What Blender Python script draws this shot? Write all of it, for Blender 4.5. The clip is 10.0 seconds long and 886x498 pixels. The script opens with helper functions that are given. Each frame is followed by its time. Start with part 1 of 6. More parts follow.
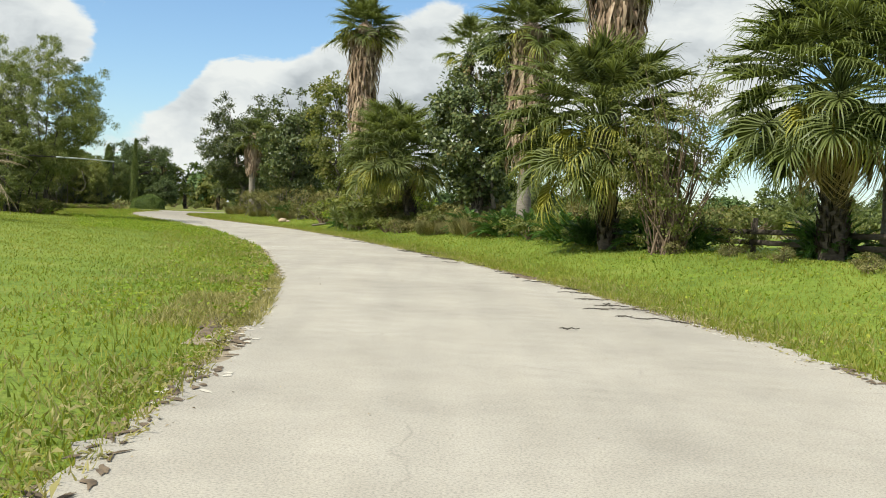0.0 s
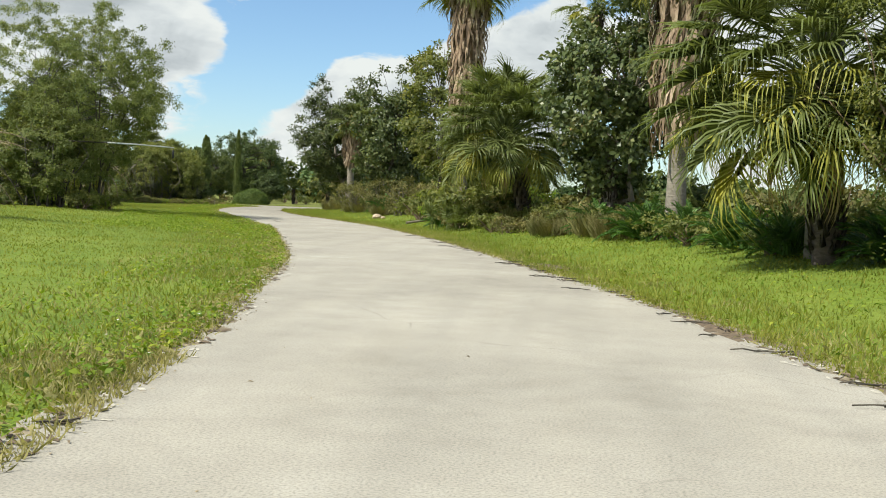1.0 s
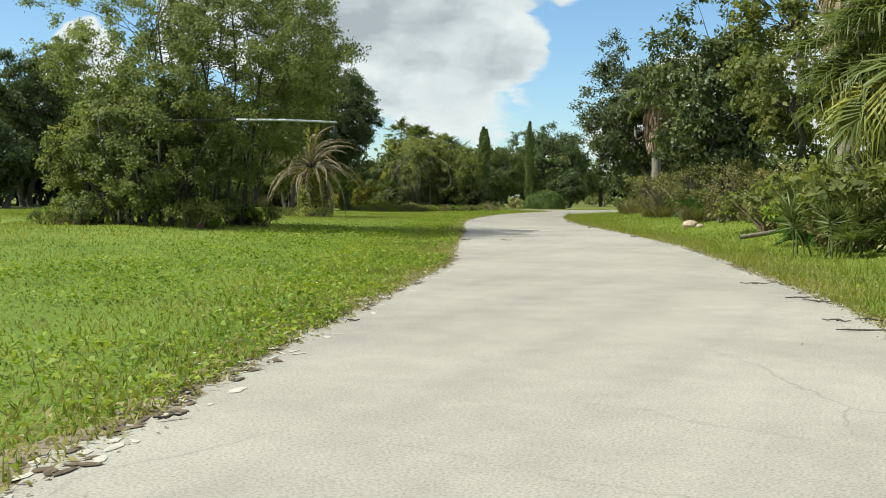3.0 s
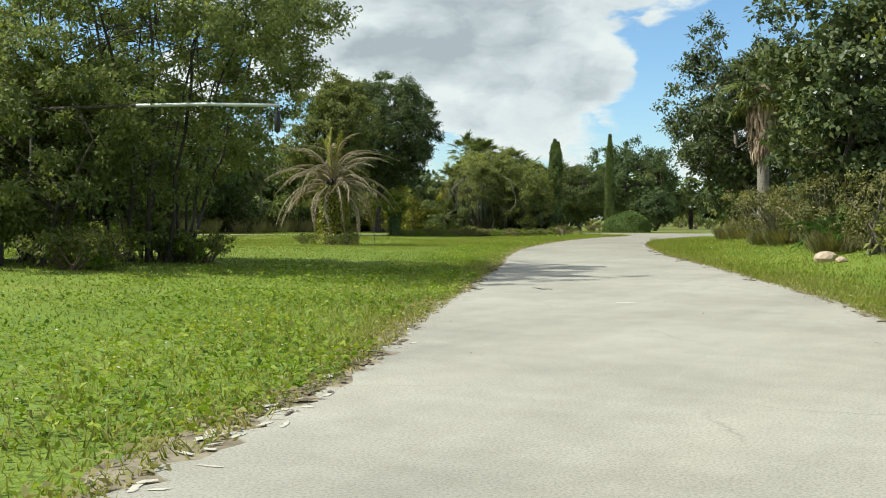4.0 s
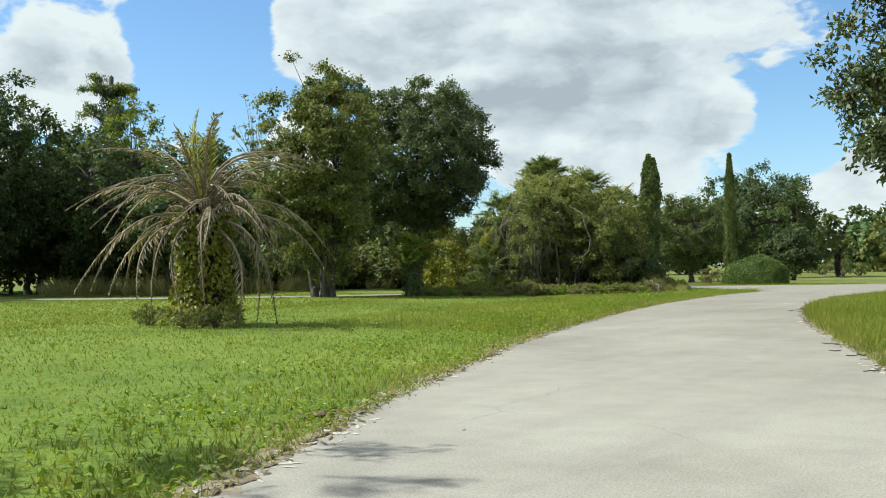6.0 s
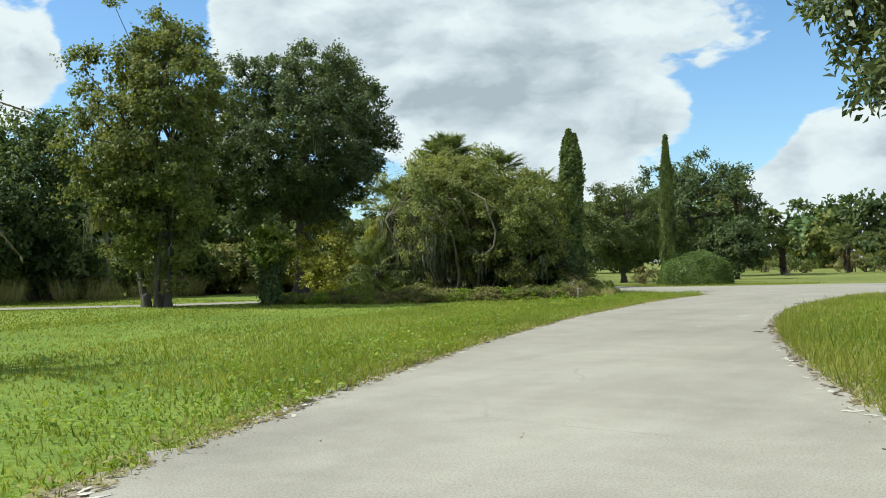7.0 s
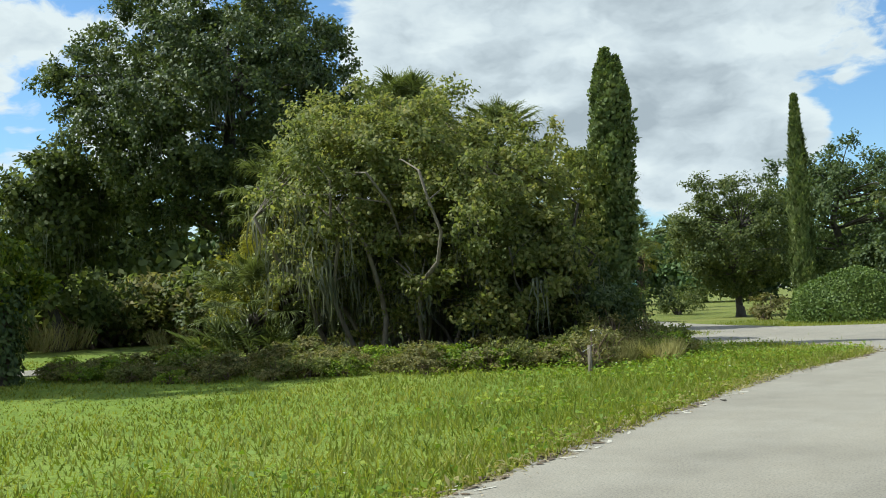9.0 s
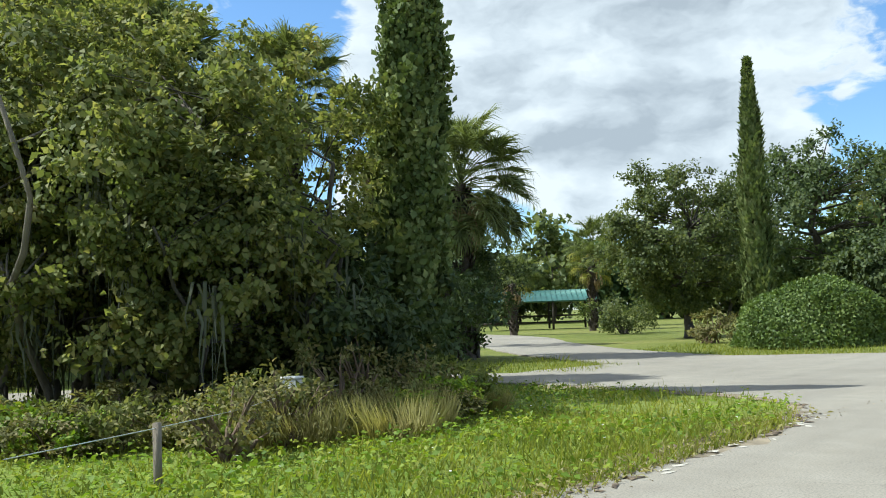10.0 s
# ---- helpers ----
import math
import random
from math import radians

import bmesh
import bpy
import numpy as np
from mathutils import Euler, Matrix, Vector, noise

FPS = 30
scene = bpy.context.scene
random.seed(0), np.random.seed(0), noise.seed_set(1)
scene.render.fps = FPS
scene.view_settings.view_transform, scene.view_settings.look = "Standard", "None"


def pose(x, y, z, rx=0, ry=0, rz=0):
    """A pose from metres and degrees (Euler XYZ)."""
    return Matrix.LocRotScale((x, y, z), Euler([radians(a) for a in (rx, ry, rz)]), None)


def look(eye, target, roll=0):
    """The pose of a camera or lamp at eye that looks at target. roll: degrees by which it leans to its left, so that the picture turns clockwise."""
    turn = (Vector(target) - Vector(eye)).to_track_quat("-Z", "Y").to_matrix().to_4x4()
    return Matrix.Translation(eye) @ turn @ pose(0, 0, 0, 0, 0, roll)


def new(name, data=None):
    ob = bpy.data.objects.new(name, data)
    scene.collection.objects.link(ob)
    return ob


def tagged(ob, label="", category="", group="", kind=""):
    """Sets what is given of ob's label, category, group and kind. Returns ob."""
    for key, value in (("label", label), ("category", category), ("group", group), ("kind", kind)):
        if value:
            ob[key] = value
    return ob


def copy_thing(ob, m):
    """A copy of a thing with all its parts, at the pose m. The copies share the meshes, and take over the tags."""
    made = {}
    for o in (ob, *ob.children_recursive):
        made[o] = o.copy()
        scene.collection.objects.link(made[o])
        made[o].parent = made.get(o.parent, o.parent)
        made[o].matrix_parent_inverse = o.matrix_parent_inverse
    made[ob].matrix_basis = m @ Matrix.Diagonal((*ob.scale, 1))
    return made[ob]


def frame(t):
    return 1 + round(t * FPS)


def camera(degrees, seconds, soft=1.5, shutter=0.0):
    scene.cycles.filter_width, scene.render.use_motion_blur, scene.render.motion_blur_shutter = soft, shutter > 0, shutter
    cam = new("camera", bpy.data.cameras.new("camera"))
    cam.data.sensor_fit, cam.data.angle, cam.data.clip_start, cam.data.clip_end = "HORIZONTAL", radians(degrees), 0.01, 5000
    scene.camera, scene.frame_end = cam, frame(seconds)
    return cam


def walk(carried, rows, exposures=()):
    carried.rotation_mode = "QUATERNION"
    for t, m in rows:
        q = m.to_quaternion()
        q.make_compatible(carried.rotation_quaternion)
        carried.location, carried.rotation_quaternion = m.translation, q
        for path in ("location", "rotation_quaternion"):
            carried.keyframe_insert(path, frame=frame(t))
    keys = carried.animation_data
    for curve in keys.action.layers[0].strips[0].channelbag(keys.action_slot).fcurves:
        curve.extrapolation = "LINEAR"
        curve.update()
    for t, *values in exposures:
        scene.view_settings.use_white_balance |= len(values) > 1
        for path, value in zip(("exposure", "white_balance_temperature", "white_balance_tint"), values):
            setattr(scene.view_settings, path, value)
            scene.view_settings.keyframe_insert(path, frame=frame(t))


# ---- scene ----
cam = camera(46.80, 10.0, soft=1.0)
# seconds, place in metres, yaw, pitch, roll in degrees
ROWS = [
    (0.0, 0.001, -0.002, 1.375, -0.03, -2.06, 2.61),
    (0.5, 0.147, 5.476, 1.348, 3.85, -2.45, 2.58),
    (1.0, 0.038, 11.032, 1.338, 6.76, -2.62, 2.49),
    (1.5, -0.418, 16.699, 1.335, 12.82, -2.68, 2.27),
    (2.0, -1.237, 22.388, 1.298, 17.60, -2.80, 1.80),
    (2.5, -2.325, 28.023, 1.282, 21.70, -2.93, 1.01),
    (2.7, -2.792, 30.254, 1.282, 23.19, -2.91, 0.74),
    (3.8, -6.113, 42.204, 1.272, 28.40, -2.59, 0.28),
    (4.0, -6.846, 44.429, 1.289, 29.71, -1.74, 0.20),
    (4.5, -8.781, 50.014, 1.343, 34.20, -0.89, 0.01),
    (5.0, -10.898, 55.535, 1.357, 37.26, 0.31, -0.23),
    (5.5, -12.976, 60.978, 1.377, 41.20, 1.04, -0.53),
    (6.0, -14.948, 66.350, 1.375, 36.26, 1.08, -0.82),
    (6.2, -15.723, 68.456, 1.376, 33.15, 1.19, -0.93),
    (7.3, -19.820, 79.239, 1.385, 32.98, 0.87, -1.28),
    (7.5, -20.600, 81.248, 1.388, 34.09, 1.03, -1.43),
    (8.0, -22.555, 86.285, 1.391, 34.99, 1.61, -1.87),
    (8.5, -24.348, 91.314, 1.374, 39.08, 2.52, -2.37),
    (9.0, -25.868, 96.239, 1.340, 40.23, 2.91, -2.38),
    (9.5, -27.133, 101.174, 1.302, 40.40, 3.45, -2.21),
    (10.0, -28.228, 106.230, 1.269, 40.16, 3.64, -2.01),
]
# rows end
walk(cam, [(t, pose(x, y, z, 90 + pitch, 0, yaw) @ pose(0, 0, 0, 0, 0, roll)) for t, x, y, z, yaw, pitch, roll in ROWS],
     exposures=[(0.0, 0.40, 6450, 4.5), (2.5, 0.36, 6250, 0.5), (4.0, 0.38, 6150, -0.5), (5.5, 0.40, 6000, 0), (8.0, 0.42, 5900, -2), (9.0, 0.36, 5850, -1), (10.0, 0.56, 5750, 1)])

# ---- world, sun ----
SUN_TO = Vector((0.84, 0.54, 0.0)).normalized()
SUN_EL = radians(49)
sun_from = Vector((-SUN_TO.x * math.cos(SUN_EL), -SUN_TO.y * math.cos(SUN_EL), math.sin(SUN_EL)))


def sky_dir(azimuth, elevation):
    """A direction: degrees to the left of +y, degrees up."""
    a, e = radians(azimuth), radians(elevation)
    return (-math.sin(a) * math.cos(e), math.cos(a) * math.cos(e), math.sin(e))


def build_world():
    w = bpy.data.worlds.new("sky")
    scene.world = w
    w.use_nodes = True
    nt = w.node_tree
    nt.nodes.clear()
    L = nt.links.new

    def node(kind, **inputs):
        n = nt.nodes.new(kind)
        for k, v in inputs.items():
            n.inputs[k].default_value = v
        return n

    def maths(op, a, b=0.0, c=None):
        n = nt.nodes.new("ShaderNodeMath")
        n.operation = op
        for i, v in enumerate((a, b, c)):
            if v is None:
                continue
            if isinstance(v, (int, float)):
                n.inputs[i].default_value = v
            else:
                L(v, n.inputs[i])
        return n.outputs[0]

    out = node("ShaderNodeOutputWorld")
    sky = node("ShaderNodeTexSky")
    sky.sky_type = "NISHITA"
    sky.sun_disc = False
    sky.sun_elevation = SUN_EL
    sky.sun_rotation = math.atan2(sun_from.x, sun_from.y)
    sky.air_density, sky.dust_density, sky.ozone_density = 1.0, 0.35, 1.8
    bg_sky = node("ShaderNodeBackground", Strength=SKY)
    tint = node("ShaderNodeMix")
    tint.data_type, tint.blend_type = "RGBA", "MULTIPLY"
    tint.inputs["Factor"].default_value = 1.0
    tint.inputs["B"].default_value = (0.86, 0.95, 1.06, 1)
    L(sky.outputs[0], tint.inputs["A"])
    L(tint.outputs["Result"], bg_sky.inputs["Color"])
    co = node("ShaderNodeTexCoord")
    d = co.outputs["Generated"]
    mp = node("ShaderNodeMapping")
    mp.inputs["Scale"].default_value = (1.0, 1.0, 1.9)
    L(d, mp.inputs["Vector"])
    # soft warping, so that the banks have billowed outlines
    warp = node("ShaderNodeTexNoise", Scale=9.0, Detail=4.0, Roughness=0.6)
    L(mp.outputs[0], warp.inputs["Vector"])
    push = nt.nodes.new("ShaderNodeVectorMath")
    push.operation = "MULTIPLY_ADD"
    L(warp.outputs["Color"], push.inputs[0])
    push.inputs[1].default_value = (0.10, 0.10, 0.10)
    L(mp.outputs[0], push.inputs[2])

    def field(move, scale, detail, rough):
        """Noise over the sky, read a little way off towards the sun."""
        m = node("ShaderNodeMapping")
        m.inputs["Location"].default_value = move
        L(push.outputs[0], m.inputs["Vector"])
        n = node("ShaderNodeTexNoise", Scale=scale, Detail=detail, Roughness=rough)
        L(m.outputs[0], n.inputs["Vector"])
        return n.outputs[0]

    big = field((0, 0, 0), 7.0, 9.0, 0.56)
    dens = maths("MULTIPLY_ADD", big, 0.75, 0.125)
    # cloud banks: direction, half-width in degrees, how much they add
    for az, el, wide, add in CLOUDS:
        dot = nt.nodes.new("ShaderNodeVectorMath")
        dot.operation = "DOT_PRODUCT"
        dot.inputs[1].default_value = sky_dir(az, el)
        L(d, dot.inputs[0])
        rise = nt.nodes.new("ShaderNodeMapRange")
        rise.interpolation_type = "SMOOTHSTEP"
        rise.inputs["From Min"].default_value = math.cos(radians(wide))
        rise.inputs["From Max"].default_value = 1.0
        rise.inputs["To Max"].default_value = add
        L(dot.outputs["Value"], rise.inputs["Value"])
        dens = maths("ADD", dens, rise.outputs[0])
    cover = nt.nodes.new("ShaderNodeMapRange")
    cover.interpolation_type = "SMOOTHSTEP"
    cover.inputs["From Min"].default_value, cover.inputs["From Max"].default_value = 0.515, 0.585
    L(dens, cover.inputs["Value"])
    # billows: bright on the sunward side, grey behind, underneath and where the cloud is thick
    toward = (0.030, 0.0, -0.045)
    lit = maths("SUBTRACT", field((0, 0, 0), 8.0, 6.0, 0.5), field(toward, 8.0, 6.0, 0.5))
    fold = maths("SUBTRACT", field((0.3, 0.1, 0.2), 19.0, 4.0, 0.5), 0.5)
    thick = nt.nodes.new("ShaderNodeMapRange")
    thick.inputs["From Min"].default_value, thick.inputs["From Max"].default_value = 0.56, 0.86
    L(dens, thick.inputs["Value"])
    grey = maths("ADD", maths("MULTIPLY", thick.outputs[0], 0.62), maths("MULTIPLY_ADD", lit, -1.9, maths("MULTIPLY", fold, 0.55)))
    ramp = node("ShaderNodeValToRGB")
    e = ramp.color_ramp.elements
    e.new(0.45)
    for el_, (p, c) in zip(e, [(0.06, (1.0, 1.0, 0.99)), (0.40, (0.82, 0.84, 0.865)), (0.88, (0.53, 0.56, 0.60))]):
        el_.position, el_.color = p, (*c, 1)
    L(grey, ramp.inputs[0])
    bg_cloud = node("ShaderNodeBackground", Strength=CLOUD)
    L(ramp.outputs[0], bg_cloud.inputs["Color"])
    mix = node("ShaderNodeMixShader")
    L(cover.outputs[0], mix.inputs[0])
    L(bg_sky.outputs[0], mix.inputs[1])
    L(bg_cloud.outputs[0], mix.inputs[2])
    L(mix.outputs[0], out.inputs[0])


SKY, CLOUD = 0.112, 0.67
CLOUDS = [(34, 15, 12, 0.22), (25, 12, 8, 0.16), (24, 7, 6, 0.16), (32, 8, 6, 0.14), (42, 14, 6, 0.12), (28, 22, 14, 0.14), (16, 14, 5, 0.06),
          (11, 4.5, 6.5, 0.26), (4, 5, 6, 0.22), (1, 8, 4.5, 0.20), (-6, 10, 6, 0.16), (-14, 9, 7, 0.16), (44, 7.2, 2.6, 0.24), (56.5, 10.5, 4, 0.24), (62, 12, 6, 0.10),
          (11, 10.5, 5, -0.20), (4.5, 12, 4, -0.14), (16, 8, 3.4, -0.24), (49.5, 13, 4.6, -0.24), (41.8, 9.4, 2.4, -0.26), (48, 8.5, 3, -0.16), (35, 3.5, 4, -0.10),
          # unseen cloud, mainly behind and overhead, added to raise the fill light
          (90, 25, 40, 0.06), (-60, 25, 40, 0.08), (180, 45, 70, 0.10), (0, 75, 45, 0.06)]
build_world()
sun = new("sun", bpy.data.lights.new("sun", "SUN"))
sun.data.energy, sun.data.angle, sun.data.color = 4.8, radians(0.53), (1.0, 0.95, 0.86)
sun.matrix_world = look((0, 0, 60), Vector((0, 0, 60)) - sun_from)


# ---- materials ----
def material(name, rough=0.8, metal=0.0):
    m = bpy.data.materials.new(name)
    m.use_nodes = True
    nt = m.node_tree
    b = nt.nodes["Principled BSDF"]
    b.inputs["Roughness"].default_value = rough
    b.inputs["Metallic"].default_value = metal
    return m, nt, b


def link(nt, a, b):
    nt.links.new(a, b)


def noise_node(nt, scale, detail=4.0, rough=0.55, coord="Object", stretch=None):
    co = nt.nodes.new("ShaderNodeTexCoord")
    n = nt.nodes.new("ShaderNodeTexNoise")
    n.inputs["Scale"].default_value, n.inputs["Detail"].default_value, n.inputs["Roughness"].default_value = scale, detail, rough
    if stretch:
        mp = nt.nodes.new("ShaderNodeMapping")
        mp.inputs["Scale"].default_value = stretch
        link(nt, co.outputs[coord], mp.inputs["Vector"])
        link(nt, mp.outputs[0], n.inputs["Vector"])
    else:
        link(nt, co.outputs[coord], n.inputs["Vector"])
    return n


def ramp_node(nt, src, stops):
    r = nt.nodes.new("ShaderNodeValToRGB")
    e = r.color_ramp.elements
    while len(e) < len(stops):
        e.new(0.5)
    for el, (p, c) in zip(e, stops):
        el.position, el.color = p, (*c, 1)
    link(nt, src, r.inputs[0])
    return r


def mix_node(nt, fac, a, b, mode="MIX"):
    n = nt.nodes.new("ShaderNodeMix")
    n.data_type, n.blend_type = "RGBA", mode
    for sock, v in (("Factor", fac), ("A", a), ("B", b)):
        if isinstance(v, (int, float)):
            n.inputs[sock].default_value = v
        elif isinstance(v, tuple):
            n.inputs[sock].default_value = (*v, 1)
        else:
            link(nt, v, n.inputs[sock])
    return n.outputs["Result"]


def bump_node(nt, b, height, strength, dist):
    n = nt.nodes.new("ShaderNodeBump")
    n.inputs["Strength"].default_value, n.inputs["Distance"].default_value = strength, dist
    link(nt, height, n.inputs["Height"])
    link(nt, n.outputs[0], b.inputs["Normal"])


def leaf_material(name, stops, rough=0.45, through_light=0.3, patch=1.2):
    """Leaves: colour by the single leaf and by patches of the crown; some light passes through."""
    m, nt, b = material(name, rough)
    geo = nt.nodes.new("ShaderNodeNewGeometry")
    ob = nt.nodes.new("ShaderNodeObjectInfo")
    n = noise_node(nt, patch, 3.0)
    add = nt.nodes.new("ShaderNodeMath")
    add.operation = "MULTIPLY_ADD"
    link(nt, n.outputs[0], add.inputs[0])
    add.inputs[1].default_value = 0.9
    sub = nt.nodes.new("ShaderNodeMath")
    sub.operation = "MULTIPLY_ADD"
    link(nt, geo.outputs["Random Per Island"], sub.inputs[0])
    sub.inputs[1].default_value, sub.inputs[2].default_value = 0.55, -0.25
    link(nt, sub.outputs[0], add.inputs[2])
    r = ramp_node(nt, add.outputs[0], stops)
    hsv = nt.nodes.new("ShaderNodeHueSaturation")
    val = nt.nodes.new("ShaderNodeMapRange")
    val.inputs["To Min"].default_value, val.inputs["To Max"].default_value = 0.85, 1.15
    link(nt, ob.outputs["Random"], val.inputs["Value"])
    link(nt, val.outputs[0], hsv.inputs["Value"])
    link(nt, r.outputs[0], hsv.inputs["Color"])
    link(nt, hsv.outputs[0], b.inputs["Base Color"])
    b.inputs["Specular IOR Level"].default_value = 0.35
    tr = nt.nodes.new("ShaderNodeBsdfTranslucent")
    warm = mix_node(nt, 1.0, hsv.outputs[0], (1.0, 1.0, 0.55), "MULTIPLY")
    link(nt, warm, tr.inputs["Color"])
    mx = nt.nodes.new("ShaderNodeMixShader")
    mx.inputs[0].default_value = through_light
    link(nt, b.outputs[0], mx.inputs[1])
    link(nt, tr.outputs[0], mx.inputs[2])
    link(nt, mx.outputs[0], nt.nodes["Material Output"].inputs[0])
    return m


def bark_material(name, dark, light, stretch=(6, 6, 1.2), rough=0.9):
    m, nt, b = material(name, rough)
    n = noise_node(nt, 2.2, 6.0, 0.65, stretch=stretch)
    r = ramp_node(nt, n.outputs[0], [(0.3, dark), (0.55, tuple((p + q) / 2 for p, q in zip(dark, light))), (0.75, light)])
    big = noise_node(nt, 0.8, 2.0)
    link(nt, mix_node(nt, big.outputs[0], r.outputs[0], tuple(0.7 * q for q in dark)), b.inputs["Base Color"])
    bump_node(nt, b, n.outputs[0], 0.8, 0.05)
    return m


def plain_material(name, c1, c2, rough=0.7, scale=6.0, metal=0.0, bump=0.2):
    m, nt, b = material(name, rough, metal)
    n = noise_node(nt, scale, 5.0)
    r = ramp_node(nt, n.outputs[0], [(0.3, c1), (0.7, c2)])
    link(nt, r.outputs[0], b.inputs["Base Color"])
    bump_node(nt, b, n.outputs[0], bump, 0.02)
    return m


def road_material():
    m, nt, b = material("pale_worn_asphalt", 0.9)
    big = noise_node(nt, 0.30, 6.0, 0.66)
    mid = noise_node(nt, 2.3, 5.0, 0.6)
    grit = noise_node(nt, 55.0, 3.0, 0.7)
    c = ramp_node(nt, big.outputs[0], [(0.28, (0.262, 0.236, 0.195)), (0.5, (0.350, 0.317, 0.263)), (0.74, (0.430, 0.394, 0.332))])
    d = mix_node(nt, 0.22, c.outputs[0], ramp_node(nt, mid.outputs[0], [(0.3, (0.27, 0.255, 0.225)), (0.7, (0.47, 0.45, 0.40))]).outputs[0])
    g = ramp_node(nt, grit.outputs[0], [(0.34, (0.45, 0.45, 0.45)), (0.5, (1, 1, 1)), (0.68, (1.3, 1.27, 1.2))])
    e = mix_node(nt, 0.6, d, g.outputs[0], "MULTIPLY")
    # long faint wheel wear and darker patches
    wear = noise_node(nt, 0.9, 3.0, 0.5, stretch=(1.6, 0.10, 1.0))
    e = mix_node(nt, 0.28, e, ramp_node(nt, wear.outputs[0], [(0.32, (0.74, 0.74, 0.75)), (0.5, (1, 1, 1)), (0.7, (1.12, 1.10, 1.06))]).outputs[0], "MULTIPLY")
    # the asphalt colour gets darker from y 62 to y 100, towards the junction
    place = nt.nodes.new("ShaderNodeTexCoord")
    axis = nt.nodes.new("ShaderNodeSeparateXYZ")
    link(nt, place.outputs["Object"], axis.inputs[0])
    darker_far = nt.nodes.new("ShaderNodeMapRange")
    darker_far.interpolation_type = "SMOOTHSTEP"
    darker_far.inputs["From Min"].default_value, darker_far.inputs["From Max"].default_value = 62.0, 100.0
    link(nt, axis.outputs["Y"], darker_far.inputs["Value"])
    e = mix_node(nt, darker_far.outputs[0], e, mix_node(nt, 1.0, e, (0.79, 0.775, 0.75), "MULTIPLY"))
    # fine crazed cracks
    co = nt.nodes.new("ShaderNodeTexCoord")
    vor = nt.nodes.new("ShaderNodeTexVoronoi")
    vor.feature = "DISTANCE_TO_EDGE"
    vor.inputs["Scale"].default_value = 0.55
    wob = nt.nodes.new("ShaderNodeMix")
    wob.data_type = "VECTOR"
    wob.inputs["Factor"].default_value = 0.25
    link(nt, co.outputs["Object"], wob.inputs["A"])
    wn = noise_node(nt, 1.6, 4.0)
    link(nt, wn.outputs["Color"], wob.inputs["B"])
    link(nt, wob.outputs["Result"], vor.inputs["Vector"])
    cr = ramp_node(nt, vor.outputs["Distance"], [(0.0, (0.72, 0.72, 0.72)), (0.006, (1, 1, 1))])
    keep = ramp_node(nt, big.outputs[0], [(0.5, (0, 0, 0)), (0.6, (1, 1, 1))])
    f = mix_node(nt, keep.outputs[0], e, mix_node(nt, 1.0, e, cr.outputs[0], "MULTIPLY"))
    link(nt, f, b.inputs["Base Color"])
    bump_node(nt, b, grit.outputs[0], 0.35, 0.01)
    b.inputs["Specular IOR Level"].default_value = 0.25
    return m


def ground_material():
    m, nt, b = material("mown_grass", 0.85)
    big = noise_node(nt, 0.11, 4.0, 0.6)
    mid = noise_node(nt, 0.9, 5.0, 0.62)
    fine = noise_node(nt, 14.0, 4.0, 0.7)
    c = ramp_node(nt, big.outputs[0], [(0.30, (0.105, 0.150, 0.024)), (0.5, (0.170, 0.220, 0.034)), (0.70, (0.245, 0.270, 0.058))])
    d = mix_node(nt, 0.4, c.outputs[0], ramp_node(nt, mid.outputs[0], [(0.3, (0.06, 0.12, 0.015)), (0.55, (0.15, 0.22, 0.025)), (0.75, (0.26, 0.25, 0.07))]).outputs[0])
    e = mix_node(nt, 0.7, d, ramp_node(nt, fine.outputs[0], [(0.3, (0.45, 0.5, 0.45)), (0.5, (1, 1, 1)), (0.7, (1.35, 1.3, 1.2))]).outputs[0], "MULTIPLY")
    # drier, more olive grass round the junction and beyond
    place = nt.nodes.new("ShaderNodeTexCoord")
    axis = nt.nodes.new("ShaderNodeSeparateXYZ")
    link(nt, place.outputs["Object"], axis.inputs[0])
    dry = nt.nodes.new("ShaderNodeMapRange")
    dry.interpolation_type = "SMOOTHSTEP"
    dry.inputs["From Min"].default_value, dry.inputs["From Max"].default_value = 108.0, 132.0
    dry.inputs["To Max"].default_value = 0.85
    link(nt, axis.outputs["Y"], dry.inputs["Value"])
    e = mix_node(nt, dry.outputs[0], e, mix_node(nt, 1.0, e, (1.02, 0.80, 1.35), "MULTIPLY"))
    link(nt, e, b.inputs["Base Color"])
    bump_node(nt, b, fine.outputs[0], 0.8, 0.05)
    b.inputs["Specular IOR Level"].default_value = 0.15
    return m


M_ROAD = road_material()
M_GROUND = ground_material()
M_SOIL = plain_material("dark_soil", (0.055, 0.038, 0.024), (0.20, 0.145, 0.09), 0.95, 9.0, bump=0.8)
M_DIRT = plain_material("sandy_verge", (0.10, 0.075, 0.045), (0.34, 0.28, 0.19), 0.95, 3.0, bump=0.6)
M_GRASS = leaf_material("grass_blades", [(0.15, (0.138, 0.180, 0.022)), (0.45, (0.226, 0.260, 0.036)), (0.68, (0.297, 0.300, 0.055)), (0.9, (0.363, 0.335, 0.080))], 0.65, 0.5, 0.25)
M_WEED = leaf_material("weed_leaves", [(0.2, (0.119, 0.200, 0.018)), (0.5, (0.216, 0.310, 0.024)), (0.85, (0.389, 0.410, 0.050))], 0.6, 0.4, 0.5)
M_STRAW = leaf_material("dry_grass", [(0.2, (0.23, 0.22, 0.075)), (0.5, (0.36, 0.325, 0.125)), (0.85, (0.48, 0.42, 0.20))], 0.8, 0.4, 0.6)
